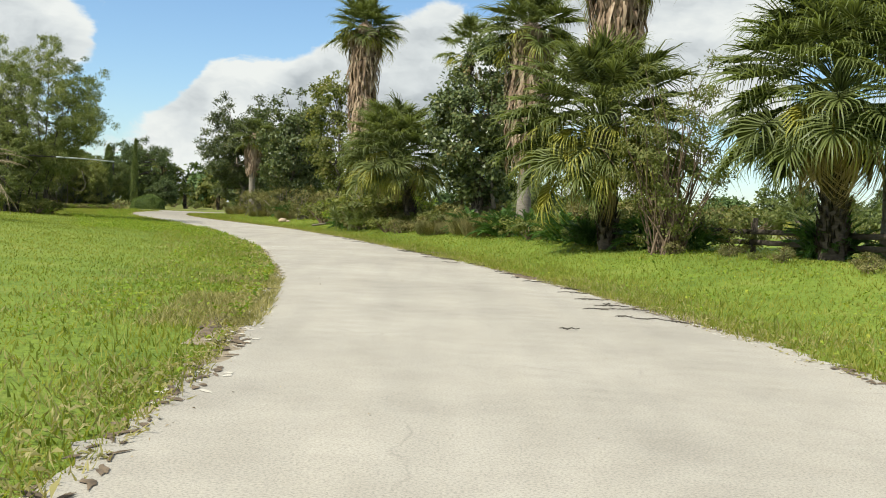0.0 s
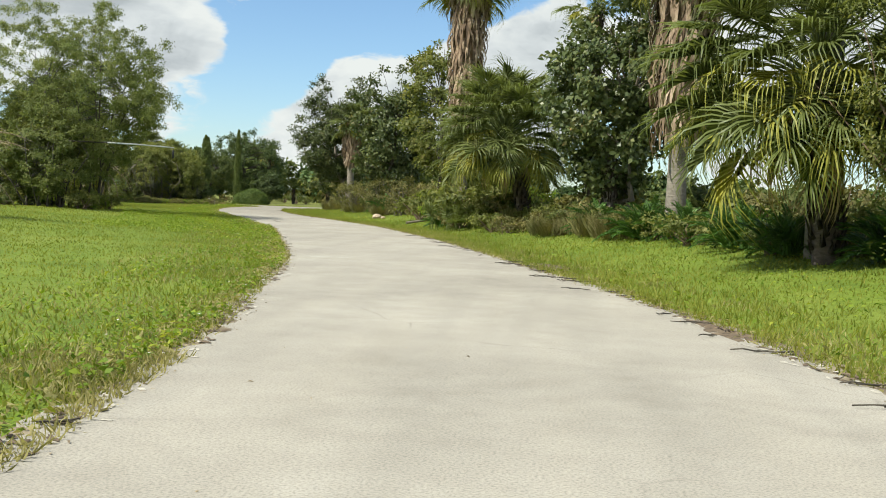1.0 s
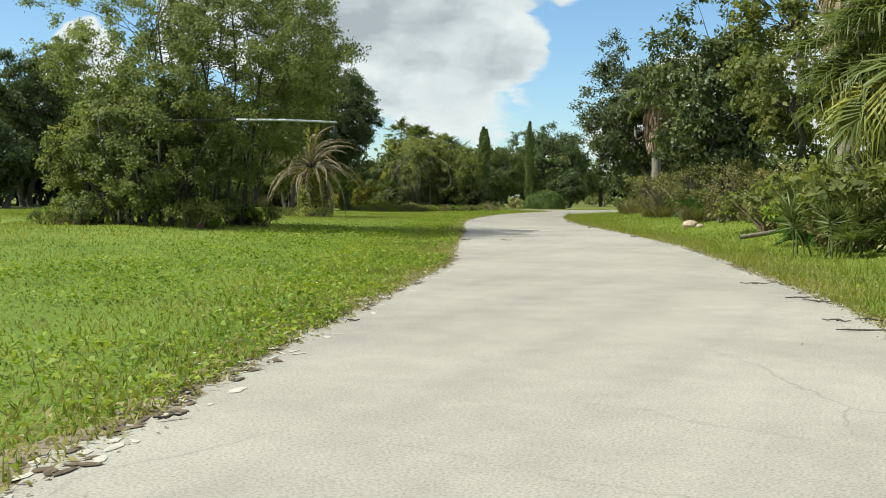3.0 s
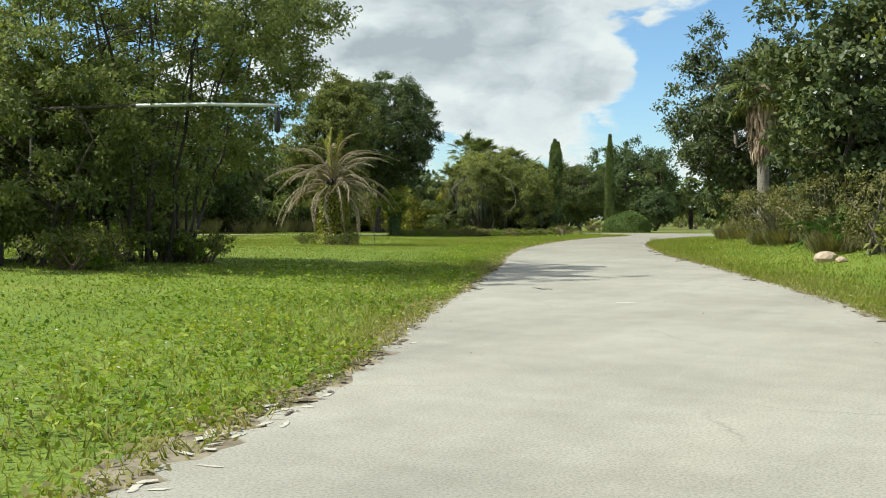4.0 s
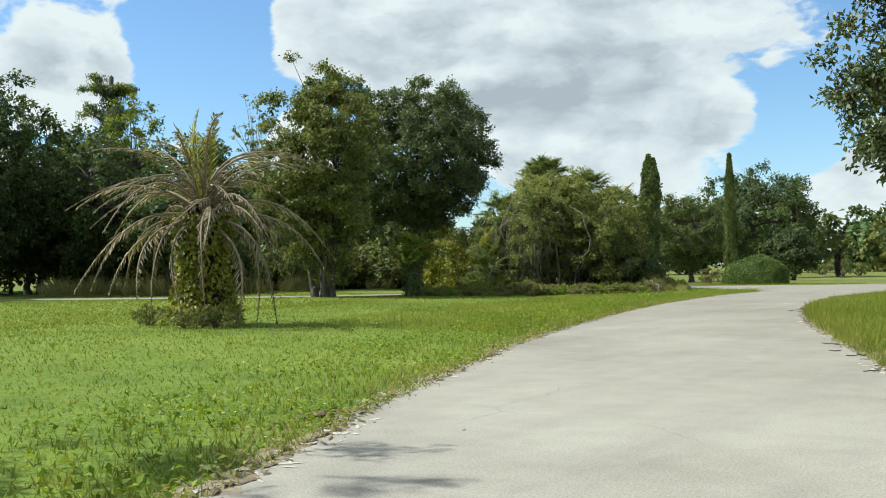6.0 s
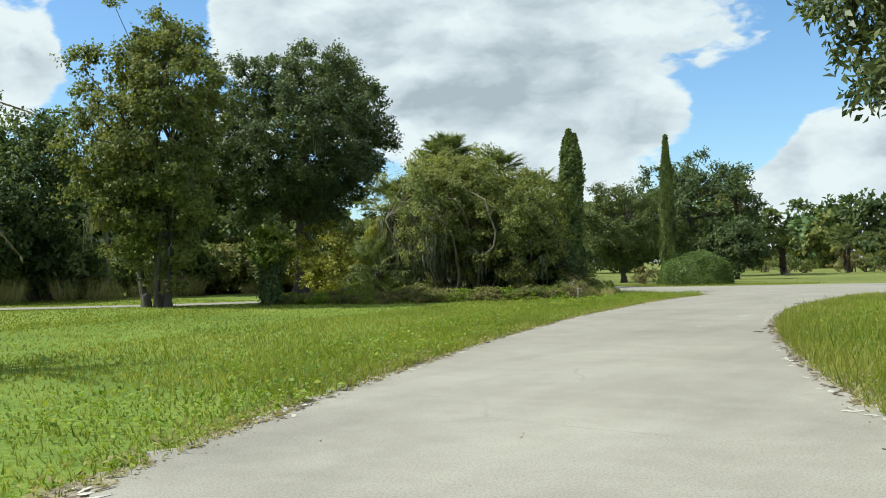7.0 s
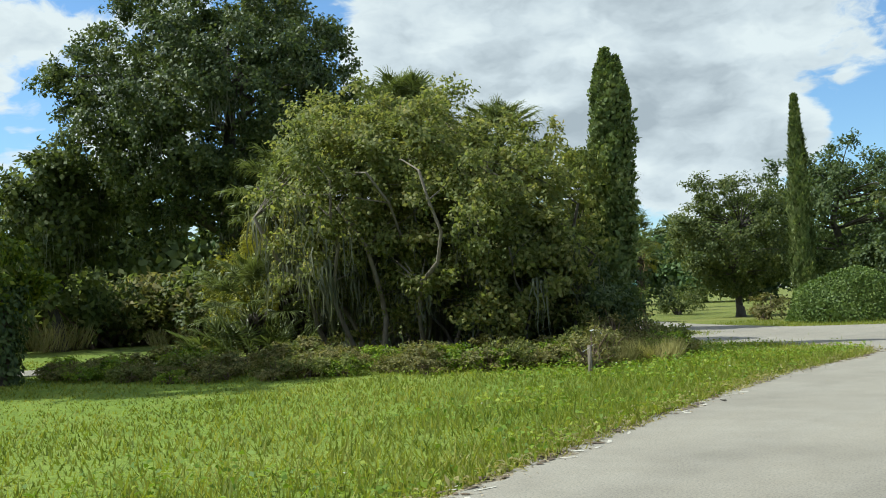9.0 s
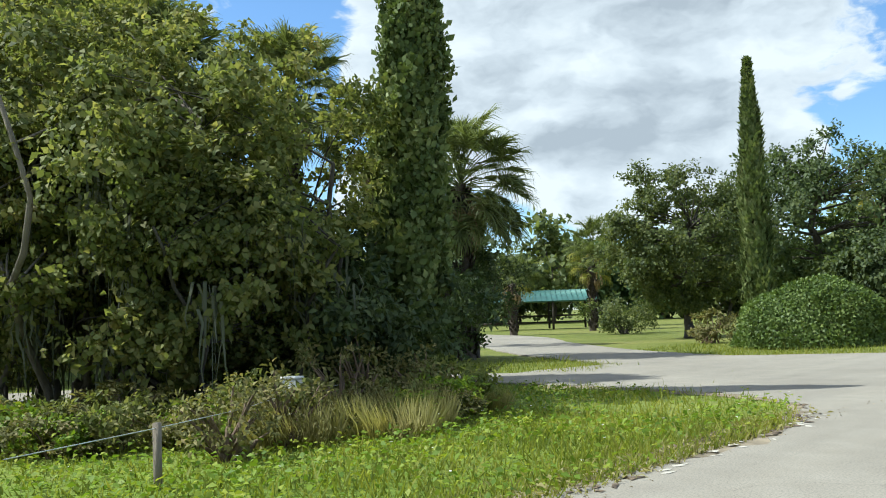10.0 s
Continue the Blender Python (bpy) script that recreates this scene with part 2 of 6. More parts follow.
M_BROWNWEED = leaf_material("brown_green_weeds", [(0.15, (0.105, 0.112, 0.036)), (0.5, (0.215, 0.205, 0.075)), (0.8, (0.345, 0.285, 0.130)), (0.97, (0.430, 0.270, 0.140))], 0.8, 0.40, 0.6)
M_OAK = leaf_material("oak_leaves", [(0.15, (0.072, 0.100, 0.033)), (0.5, (0.148, 0.185, 0.056)), (0.85, (0.263, 0.281, 0.095))], 0.6, 0.45, 0.7)
M_LIVEOAK = leaf_material("live_oak_leaves", [(0.15, (0.052, 0.080, 0.030)), (0.5, (0.105, 0.138, 0.048)), (0.85, (0.190, 0.215, 0.078))], 0.5, 0.40, 0.7)
M_DARK = leaf_material("dark_leaves", [(0.15, (0.049, 0.077, 0.030)), (0.5, (0.095, 0.130, 0.047)), (0.85, (0.173, 0.206, 0.074))], 0.6, 0.42, 0.7)
M_MAGNOLIA = leaf_material("magnolia_leaves", [(0.15, (0.052, 0.076, 0.028)), (0.5, (0.112, 0.140, 0.052)), (0.8, (0.200, 0.212, 0.085)), (0.95, (0.400, 0.250, 0.115))], 0.36, 0.30, 1.0)
M_LIGHT = leaf_material("feathery_leaves", [(0.15, (0.106, 0.138, 0.041)), (0.5, (0.183, 0.215, 0.071)), (0.85, (0.295, 0.303, 0.118))], 0.65, 0.48, 0.6)
M_OLIVE = leaf_material("olive_leaves", [(0.15, (0.109, 0.136, 0.036)), (0.5, (0.205, 0.228, 0.066)), (0.8, (0.320, 0.309, 0.106)), (0.97, (0.410, 0.296, 0.119))], 0.65, 0.48, 0.6)
M_YELLOW = leaf_material("yellow_green_leaves", [(0.15, (0.066, 0.110, 0.013)), (0.5, (0.176, 0.220, 0.022)), (0.85, (0.363, 0.363, 0.039))], 0.5, 0.35, 0.6)
M_CYPRESS = leaf_material("cypress_scales", [(0.15, (0.076, 0.111, 0.032)), (0.5, (0.152, 0.194, 0.062)), (0.85, (0.274, 0.298, 0.118))], 0.65, 0.30, 1.4)
M_FAR = leaf_material("far_foliage", [(0.15, (0.056, 0.100, 0.036)), (0.5, (0.105, 0.164, 0.057)), (0.85, (0.176, 0.245, 0.090))], 0.7, 0.30, 0.15)
M_PALM = leaf_material("palm_green", [(0.15, (0.078, 0.104, 0.034)), (0.5, (0.160, 0.190, 0.058)), (0.85, (0.310, 0.325, 0.105))], 0.45, 0.40, 0.5)
M_WASH = leaf_material("fan_palm_green", [(0.15, (0.075, 0.098, 0.030)), (0.5, (0.150, 0.178, 0.052)), (0.85, (0.285, 0.290, 0.090))], 0.5, 0.30, 0.5)
M_PALMY = leaf_material("palm_yellowing", [(0.15, (0.180, 0.200, 0.038)), (0.5, (0.350, 0.335, 0.058)), (0.85, (0.580, 0.470, 0.110))], 0.5, 0.32, 0.5)
M_PALMDEAD = leaf_material("palm_dead", [(0.15, (0.20, 0.145, 0.080)), (0.5, (0.41, 0.30, 0.175)), (0.85, (0.62, 0.48, 0.31))], 0.8, 0.3, 1.5)
M_DATEDEAD = leaf_material("date_palm_dry", [(0.15, (0.145, 0.108, 0.066)), (0.5, (0.30, 0.235, 0.155)), (0.85, (0.50, 0.41, 0.29))], 0.8, 0.2, 1.0)
M_VINE = leaf_material("yellow_vine", [(0.15, (0.13, 0.15, 0.022)), (0.5, (0.30, 0.29, 0.040)), (0.85, (0.50, 0.44, 0.075))], 0.5, 0.35, 0.6)
M_MOSS = leaf_material("hanging_moss", [(0.15, (0.10, 0.11, 0.075)), (0.5, (0.19, 0.20, 0.14)), (0.85, (0.29, 0.29, 0.21))], 0.9, 0.4, 0.8)
M_COONTIE = leaf_material("coontie_green", [(0.15, (0.045, 0.10, 0.02)), (0.5, (0.085, 0.17, 0.03)), (0.85, (0.15, 0.25, 0.05))], 0.5, 0.3, 1.0)
M_WEEDBUSH = leaf_material("clipped_bush", [(0.15, (0.065, 0.105, 0.022)), (0.5, (0.12, 0.175, 0.036)), (0.85, (0.20, 0.25, 0.065))], 0.55, 0.3, 0.5)
M_THICKET = leaf_material("thicket_leaves", [(0.15, (0.123, 0.156, 0.044)), (0.5, (0.234, 0.257, 0.080)), (0.8, (0.358, 0.335, 0.123)), (0.97, (0.443, 0.335, 0.160))], 0.65, 0.55, 0.6)
M_SKIRT = leaf_material("palm_thatch", [(0.1, (0.088, 0.059, 0.038)), (0.4, (0.250, 0.171, 0.114)), (0.7, (0.425, 0.317, 0.222)), (0.92, (0.600, 0.476, 0.360))], 0.9, 0.12, 2.5)
M_BARK = bark_material("grey_bark", (0.05, 0.042, 0.032), (0.20, 0.175, 0.14))
M_PALE = bark_material("pale_bark", (0.16, 0.13, 0.095), (0.42, 0.37, 0.30))
M_PALMBARK = bark_material("palm_bark", (0.06, 0.045, 0.032), (0.24, 0.19, 0.145), (2, 2, 7))
M_CRAPE = bark_material("brown_stems", (0.12, 0.08, 0.05), (0.36, 0.26, 0.17))
M_PALMPALE = bark_material("pale_palm_bark", (0.19, 0.16, 0.125), (0.46, 0.41, 0.34), (2, 2, 7))
M_WOOD = bark_material("weathered_wood", (0.055, 0.042, 0.03), (0.17, 0.135, 0.10), (5, 5, 5))


# ---- mesh helpers ----
rng = np.random.default_rng(7)
from mathutils.kdtree import KDTree


class Buf:
    """Gathers points and faces of one mesh."""

    def __init__(self):
        self.v, self.q, self.t, self.n = [], [], [], 0

    def add(self, v, quads=None, tris=None):
        v = np.asarray(v, dtype=np.float64).reshape(-1, 3)
        if quads is not None:
            self.q.append(np.asarray(quads, dtype=np.int64).reshape(-1, 4) + self.n)
        if tris is not None:
            self.t.append(np.asarray(tris, dtype=np.int64).reshape(-1, 3) + self.n)
        self.v.append(v)
        self.n += len(v)

    def mesh(self, name, mat, smooth=False):
        me = bpy.data.meshes.new(name)
        v = np.concatenate(self.v) if self.v else np.zeros((0, 3))
        q = np.concatenate(self.q) if self.q else np.zeros((0, 4), dtype=np.int64)
        t = np.concatenate(self.t) if self.t else np.zeros((0, 3), dtype=np.int64)
        me.vertices.add(len(v))
        me.vertices.foreach_set("co", v.astype(np.float32).ravel())
        loops = np.concatenate([q.ravel(), t.ravel()]).astype(np.int32)
        me.loops.add(len(loops))
        me.loops.foreach_set("vertex_index", loops)
        me.polygons.add(len(q) + len(t))
        starts = np.concatenate([np.arange(len(q)) * 4, len(q) * 4 + np.arange(len(t)) * 3]).astype(np.int32)
        me.polygons.foreach_set("loop_start", starts)
        if smooth:
            me.polygons.foreach_set("use_smooth", np.ones(len(starts), dtype=bool))
        me.update(calc_edges=True)
        if mat:
            me.materials.append(mat)
        return me


def unit(a):
    return a / np.maximum(np.linalg.norm(a, axis=-1, keepdims=True), 1e-9)


def tube(buf, pts, radii, sides=7, rough=0.0):
    """A tapered tube along pts, closed at its end."""
    pts = np.asarray(pts, dtype=float)
    k = len(pts)
    tang = unit(np.gradient(pts, axis=0))
    ref = np.array([1.0, 0, 0]) if abs(tang[0][0]) < 0.8 else np.array([0, 1.0, 0])
    rings = []
    for i in range(k):
        a = unit(np.cross(tang[i], ref))
        b = np.cross(tang[i], a)
        ang = np.linspace(0, 2 * np.pi, sides, endpoint=False)
        r = radii[i] * (1 + rough * rng.uniform(-1, 1, sides))
        rings.append(pts[i] + np.outer(np.cos(ang) * r, a) + np.outer(np.sin(ang) * r, b))
    v = np.concatenate(rings + [pts[-1:] + tang[-1:] * radii[-1]])
    q = [(i * sides + j, i * sides + (j + 1) % sides, (i + 1) * sides + (j + 1) % sides, (i + 1) * sides + j) for i in range(k - 1) for j in range(sides)]
    tri = [((k - 1) * sides + j, (k - 1) * sides + (j + 1) % sides, k * sides) for j in range(sides)]
    buf.add(v, q, tri)


def leaves(buf, at, way, normal, length, width, fold=0.15):
    """Pointed leaves: one bent diamond each."""
    way = unit(way)
    side = unit(np.cross(way, normal))
    up = np.cross(side, way)
    ln, wd = np.asarray(length)[:, None], np.asarray(width)[:, None]
    base, tip = at, at + way * ln - up * ln * fold
    mid = at + way * ln * 0.48 + up * ln * fold * 0.6
    v = np.stack([base, mid + side * wd * 0.5, tip, mid - side * wd * 0.5], axis=1).reshape(-1, 3)
    buf.add(v, np.arange(len(at) * 4).reshape(-1, 4))


def rand_dirs(n):
    return unit(rng.normal(size=(n, 3)))


def box(buf, cx, cy, cz, sx, sy, sz, turn=0.0, bevel=0.0):
    """A block with its long edges taken off a little."""
    b = min(bevel, sx * 0.3, sy * 0.3)
    hx, hy = sx / 2, sy / 2
    ring = [(-hx + b, -hy), (hx - b, -hy), (hx, -hy + b), (hx, hy - b), (hx - b, hy), (-hx + b, hy), (-hx, hy - b), (-hx, -hy + b)] if b > 0 else [(-hx, -hy), (hx, -hy), (hx, hy), (-hx, hy)]
    c, s = math.cos(turn), math.sin(turn)
    ring = [(x * c - y * s + cx, x * s + y * c + cy) for x, y in ring]
    n = len(ring)
    v = [(x, y, cz - sz / 2) for x, y in ring] + [(x, y, cz + sz / 2) for x, y in ring] + [(cx, cy, cz - sz / 2), (cx, cy, cz + sz / 2)]
    q = [(i, (i + 1) % n, n + (i + 1) % n, n + i) for i in range(n)]
    t = [((i + 1) % n, i, 2 * n) for i in range(n)] + [(n + i, n + (i + 1) % n, 2 * n + 1) for i in range(n)]
    buf.add(v, q, t)


def part(name, mesh, parent=None, label="", m=None):
    ob = new(name, mesh)
    if parent is not None:
        ob.parent = parent
    if m is not None:
        ob.matrix_basis = m
    return tagged(ob, label)


def thing(name, x, y, label, category, group="", z=None, turn=0.0):
    ob = new(name)
    ob.empty_display_size = 0.3
    ob.matrix_basis = pose(x, y, terrain(x, y) if z is None else z, 0, 0, turn)
    return tagged(ob, label, category, group)


# ---- ground and road ----
LEFT_Y = [-60, -20, 8, 10, 14, 21, 31, 34, 44, 51, 55, 60, 69, 75, 82, 89, 96, 101, 107, 112, 117]
LEFT_X = [-0.5, -1.0, -1.9, -2.1, -2.5, -3.4, -5.5, -6.3, -9.4, -11.6, -13.3, -15.4, -19.2, -21.9, -24.8, -27.2, -29.2, -30.4, -31.5, -32.2, -32.5]
RIGHT_Y = [-60, -20, 9, 12.4, 16, 20, 25, 33, 39, 48, 60, 64, 73, 80, 85, 91, 98, 105, 111, 116]
RIGHT_X = [6.3, 5.6, 4.1, 3.7, 3.2, 2.5, 1.5, -0.6, -2.2, -4.8, -8.9, -10.6, -14.7, -18.0, -20.0, -22.3, -24.5, -26.0, -26.4, -26.3]


def smooth_curve(pts, step=0.5):
    """A smooth line through the points (Catmull-Rom), sampled evenly."""
    p = np.asarray(pts, dtype=float)
    p = np.vstack([2 * p[0] - p[1], p, 2 * p[-1] - p[-2]])
    out = []
    for i in range(1, len(p) - 2):
        n = max(2, int(np.linalg.norm(p[i + 1] - p[i]) / step))
        u = np.linspace(0, 1, n, endpoint=False)[:, None]
        a, b, c, d = p[i - 1], p[i], p[i + 1], p[i + 2]
        out.append(0.5 * (2 * b + (c - a) * u + (2 * a - 5 * b + 4 * c - d) * u ** 2 + (3 * b - a - 3 * c + d) * u ** 3))
    out.append(p[-2][None])
    return np.concatenate(out)


# the main road bends to the right past the junction; a lane leaves to the west behind the thicket, another to the shed
main_left = smooth_curve(list(zip(LEFT_X, LEFT_Y)) + [(-33.6, 119.3), (-36.0, 120.6), (-38.5, 120.9)])
main_right = smooth_curve(list(zip(RIGHT_X, RIGHT_Y)) + [(-25.6, 120.5), (-23.0, 124.5), (-17.0, 128.5), (-5.0, 132.5), (20.0, 138.0), (60.0, 146.0)])
far_side = smooth_curve([(-41.0, 130.0), (-38.0, 130.6), (-34.5, 132.0), (-31.0, 133.8), (-24.0, 136.0), (-8.0, 139.5), (20.0, 145.0), (60.0, 153.0)])
west_lane = smooth_curve([(-36.0, 123.2), (-39.5, 122.6), (-43.5, 120.5), (-47.0, 115.5), (-50.0, 109.0), (-54.0, 104.5), (-62.0, 100.0), (-75.0, 95.0), (-100.0, 88.0)])
north_lane = smooth_curve([(-37.0, 127.0), (-41.5, 129.6), (-46.5, 133.6), (-52.0, 139.2), (-58.0, 146.0), (-66.0, 152.0), (-80.0, 160.0)])


def resample(line, n):
    d = np.concatenate([[0], np.cumsum(np.linalg.norm(np.diff(line, axis=0), axis=1))])
    u = np.linspace(0, d[-1], n)
    return np.stack([np.interp(u, d, line[:, 0]), np.interp(u, d, line[:, 1])], axis=1)


def strip_sides(line, width):
    t = unit(np.gradient(line, axis=0))
    nrm = np.stack([-t[:, 1], t[:, 0]], axis=1)
    return line + nrm * width / 2, line - nrm * width / 2


# outlines of the paved pieces, as closed rings
ring_main = np.concatenate([main_left, [[-40.6, 121.2], [-41.0, 124.3], [-40.4, 127.6]], far_side, main_right[::-1]])
wl, wr = strip_sides(west_lane, 2.7)
ring_west = np.concatenate([wl, wr[::-1]])
nl, nr = strip_sides(north_lane, 3.6)
ring_north = np.concatenate([nl, nr[::-1]])
RINGS = [ring_main, ring_west, ring_north]


def inside(ring, p):
    x, y = p[:, 0], p[:, 1]
    a, b = ring, np.roll(ring, -1, axis=0)
    hit = np.zeros(len(p), dtype=bool)
    for (x1, y1), (x2, y2) in zip(a, b):
        if y1 == y2:
            continue
        c = ((y1 > y) != (y2 > y)) & (x < (x2 - x1) * (y - y1) / (y2 - y1) + x1)
        hit ^= c
    return hit


EDGE_PTS = np.concatenate([main_left, main_right, far_side, wl, wr, nl, nr])
EDGE_PTS = EDGE_PTS[::2]


EDGE_TREE = KDTree(len(EDGE_PTS))
for i, (ex, ey) in enumerate(EDGE_PTS):
    EDGE_TREE.insert((ex, ey, 0), i)
EDGE_TREE.balance()


def edge_distance(p):
    """Distance to the nearest paved edge, negative on the pavement."""
    p = np.atleast_2d(np.asarray(p, dtype=float))
    find = EDGE_TREE.find
    d = np.array([find((a, b, 0.0))[2] for a, b in p.tolist()])
    ins = np.zeros(len(p), dtype=bool)
    near = np.where(d < 12)[0]
    for r in RINGS:
        ins[near] |= inside(r[::3], p[near])
    return np.where(ins, -d, d)


def step(a, b, x):
    u = np.clip((x - a) / (b - a), 0, 1)
    return u * u * (3 - 2 * u)


def lie(p):
    """Height of the land: a low bank along the right side, a gentle rise on the left lawn."""
    p = np.atleast_2d(np.asarray(p, dtype=float))
    x, y = p[:, 0], p[:, 1]
    rx = np.interp(y, RIGHT_Y, RIGHT_X)
    lx = np.interp(y, LEFT_Y, LEFT_X)
    z = 0.6 * step(1.5, 7, x - rx) * step(125, 100, y) * step(60, 25, x - rx)
    z += 0.32 * step(2, 12, lx - x) * step(90, 62, y) * step(60, 30, lx - x)
    z += 0.05 * np.sin(x * 0.31 + 1.3) * np.sin(y * 0.23) * step(1.5, 8, np.minimum(np.abs(x - rx), np.abs(lx - x)))
    return z


def terrain(x, y):
    return float(lie([(x, y)])[0])


def ground_axis(lo, hi, fine_lo, fine_hi, fine):
    mid = np.arange(fine_lo, fine_hi + 0.01, fine)
    grow = fine * 1.28 ** np.arange(1, 40)
    up = fine_hi + np.cumsum(grow)
    down = fine_lo - np.cumsum(grow)
    return np.concatenate([np.append(down[down > lo], lo)[::-1], mid, np.append(up[up < hi], hi)])


gx = ground_axis(-2600, 2600, -60, 22, 1.0)
gy = ground_axis(-2600, 2600, -4, 150, 1.0)
GX, GY = np.meshgrid(gx, gy)
gp = np.stack([GX.ravel(), GY.ravel()], axis=1)
ge = edge_distance(gp)
gz = lie(gp)
gz = np.where(ge < 1.4, np.minimum(gz, -0.03), gz) - 0.01
buf = Buf()
nx, ny = len(gx), len(gy)
idx = np.arange(nx * ny).reshape(ny, nx)
buf.add(np.column_stack([gp, gz]), np.stack([idx[:-1, :-1], idx[:-1, 1:], idx[1:, 1:], idx[1:, :-1]], axis=-1))
tagged(new("ground", buf.mesh("ground", M_GROUND, True)), "bright green mown grass with paler patches", "lawn", kind="structure")


def ragged(line, amount, seed):
    """The line with an uneven, broken edge."""
    r = np.random.default_rng(seed)
    t = unit(np.gradient(line, axis=0))
    nrm = np.stack([-t[:, 1], t[:, 0]], axis=1)
    n = len(line)
    w = r.normal(size=n)
    slow = np.convolve(r.normal(size=n + 12), np.ones(13) / 13, mode="valid")[:n] * 2.0
    return line + nrm * (amount * (0.55 * np.clip(w, -1.8, 1.8) + slow))[:, None]


def slab(name, ring, mat, top, low, label, category):
    bm = bmesh.new()
    vs = [bm.verts.new((x, y, top)) for x, y in ring]
    f = bm.faces.new(vs)
    ret = bmesh.ops.extrude_face_region(bm, geom=[f])
    for g in ret["geom"]:
        if isinstance(g, bmesh.types.BMVert):
            g.co.z = low
    bmesh.ops.triangulate(bm, faces=bm.faces[:])
    bmesh.ops.recalc_face_normals(bm, faces=bm.faces[:])
    me = bpy.data.meshes.new(name)
    bm.to_mesh(me)
    bm.free()
    me.materials.append(mat)
    return tagged(new(name, me), label, category, kind="structure")


def fine_line(line, step_m=0.22):
    d = np.linalg.norm(np.diff(line, axis=0), axis=1).sum()
    return resample(line, int(d / step_m))


ml = ragged(fine_line(main_left), 0.15, 1)
mr = ragged(fine_line(main_right), 0.15, 2)
fs = ragged(fine_line(far_side), 0.07, 3)
slab("road", np.concatenate([ml, [[-40.6, 121.2], [-41.0, 124.3], [-40.4, 127.6]], fs, mr[::-1]]), M_ROAD, 0.0, -0.12, "pale sun-bleached asphalt road with ragged crumbling edges", "road")
slab("lane", np.concatenate([ragged(fine_line(wl), 0.06, 4), ragged(fine_line(wr), 0.06, 5)[::-1]]), M_ROAD, -0.004, -0.12, "narrow pale asphalt lane running behind the thicket", "lane")
slab("lane", np.concatenate([ragged(fine_line(nl), 0.06, 6), ragged(fine_line(nr), 0.06, 7)[::-1]]), M_ROAD, -0.008, -0.12, "pale asphalt lane leading towards the shed", "lane")


def verge(line, out, seed, label):
    """A ragged strip of bare sandy soil along a paved edge; out: +1 to the line's left."""
    ln = fine_line(line, 0.3)
    t = unit(np.gradient(ln, axis=0))
    nrm = np.stack([-t[:, 1], t[:, 0]], axis=1) * out
    r = np.random.default_rng(seed)
    n = len(ln)
    slow = np.convolve(r.normal(size=n + 14), np.ones(15) / 15, mode="valid")[:n]
    w = np.clip(0.24 + 0.6 * slow + 0.07 * r.normal(size=n), 0.03, 0.6)
    a = ln - nrm * 0.25
    b = ln + nrm * (w * 0.5)[:, None]
    c = ln + nrm * w[:, None]
    v = np.concatenate([np.column_stack([a, np.full(n, -0.012)]), np.column_stack([b, np.full(n, -0.006)]), np.column_stack([c, np.full(n, -0.034)])])
    i = np.arange(n - 1)
    q = np.concatenate([np.stack([i, i + 1, n + i + 1, n + i], 1), np.stack([n + i, n + i + 1, 2 * n + i + 1, 2 * n + i], 1)])
    bf = Buf()
    bf.add(v, q)
    tagged(new("verge", bf.mesh("verge", M_DIRT)), label, "verge", kind="structure")


verge(main_left, 1, 11, "bare sandy soil strip along the asphalt edge")
verge(main_right, -1, 12, "bare sandy soil strip along the asphalt edge")
verge(far_side, 1, 13, "bare sandy soil strip along the asphalt edge")


# ---- trees ----
def limb(buf, a, b, ra, rb, sag=0.0, sides=6, wob=0.05, k=6):
    a, b = np.asarray(a, float), np.asarray(b, float)
    u = np.linspace(0, 1, k)[:, None]
    p = a + (b - a) * u
    ln = np.linalg.norm(b - a)
    p[1:-1] += np.cumsum(rng.normal(size=(k - 2, 3)), axis=0) * np.minimum(np.arange(1, k - 1), np.arange(k - 2, 0, -1))[:, None] * ln * wob * 0.16
    p[:, 2] += np.sin(u[:, 0] * np.pi) * sag * ln
    tube(buf, p, ra + (rb - ra) * u[:, 0] ** 0.8, sides, 0.06)
    return p


def clump_leaves(buf, centres, radii, count, length, width, flat=0.7, droop=0.25, twigs=13):
    """Leaves set along short twigs that spread from each clump's centre, outwards and up."""
    w = radii ** 2
    pick = rng.choice(len(centres), size=count, p=w / w.sum())
    heart = centres.mean(axis=0)
    rays = rand_dirs(len(centres) * twigs).reshape(-1, twigs, 3)
    rays = unit(rays + 0.45 * unit(centres - heart)[:, None, :] + [0, 0, 0.2]) * rng.uniform(0.65, 1.35, (len(centres), twigs, 1))
    ray = rays[pick, rng.integers(0, twigs, count)]
    along = rng.random(count) ** 0.65
    loose = rand_dirs(count) * (radii[pick] * 0.42 * rng.random(count) ** 0.5)[:, None]
    off = ray * (radii[pick] * along)[:, None] + loose
    off[:, 2] = off[:, 2] * flat - 0.10 * radii[pick] * along ** 2
    at = centres[pick] + off
    way = unit(ray * 0.6 + rng.normal(size=(count, 3)) * 0.65 + [0, 0, -droop])
    out = unit(at - heart)
    normal = unit(unit(ray) * 0.35 + out * 0.7 + rng.normal(size=(count, 3)) * 0.42 + [0, 0, 0.4])
    s = rng.uniform(0.65, 1.3, count)
    leaves(buf, at, way, normal, length * s, width * s)


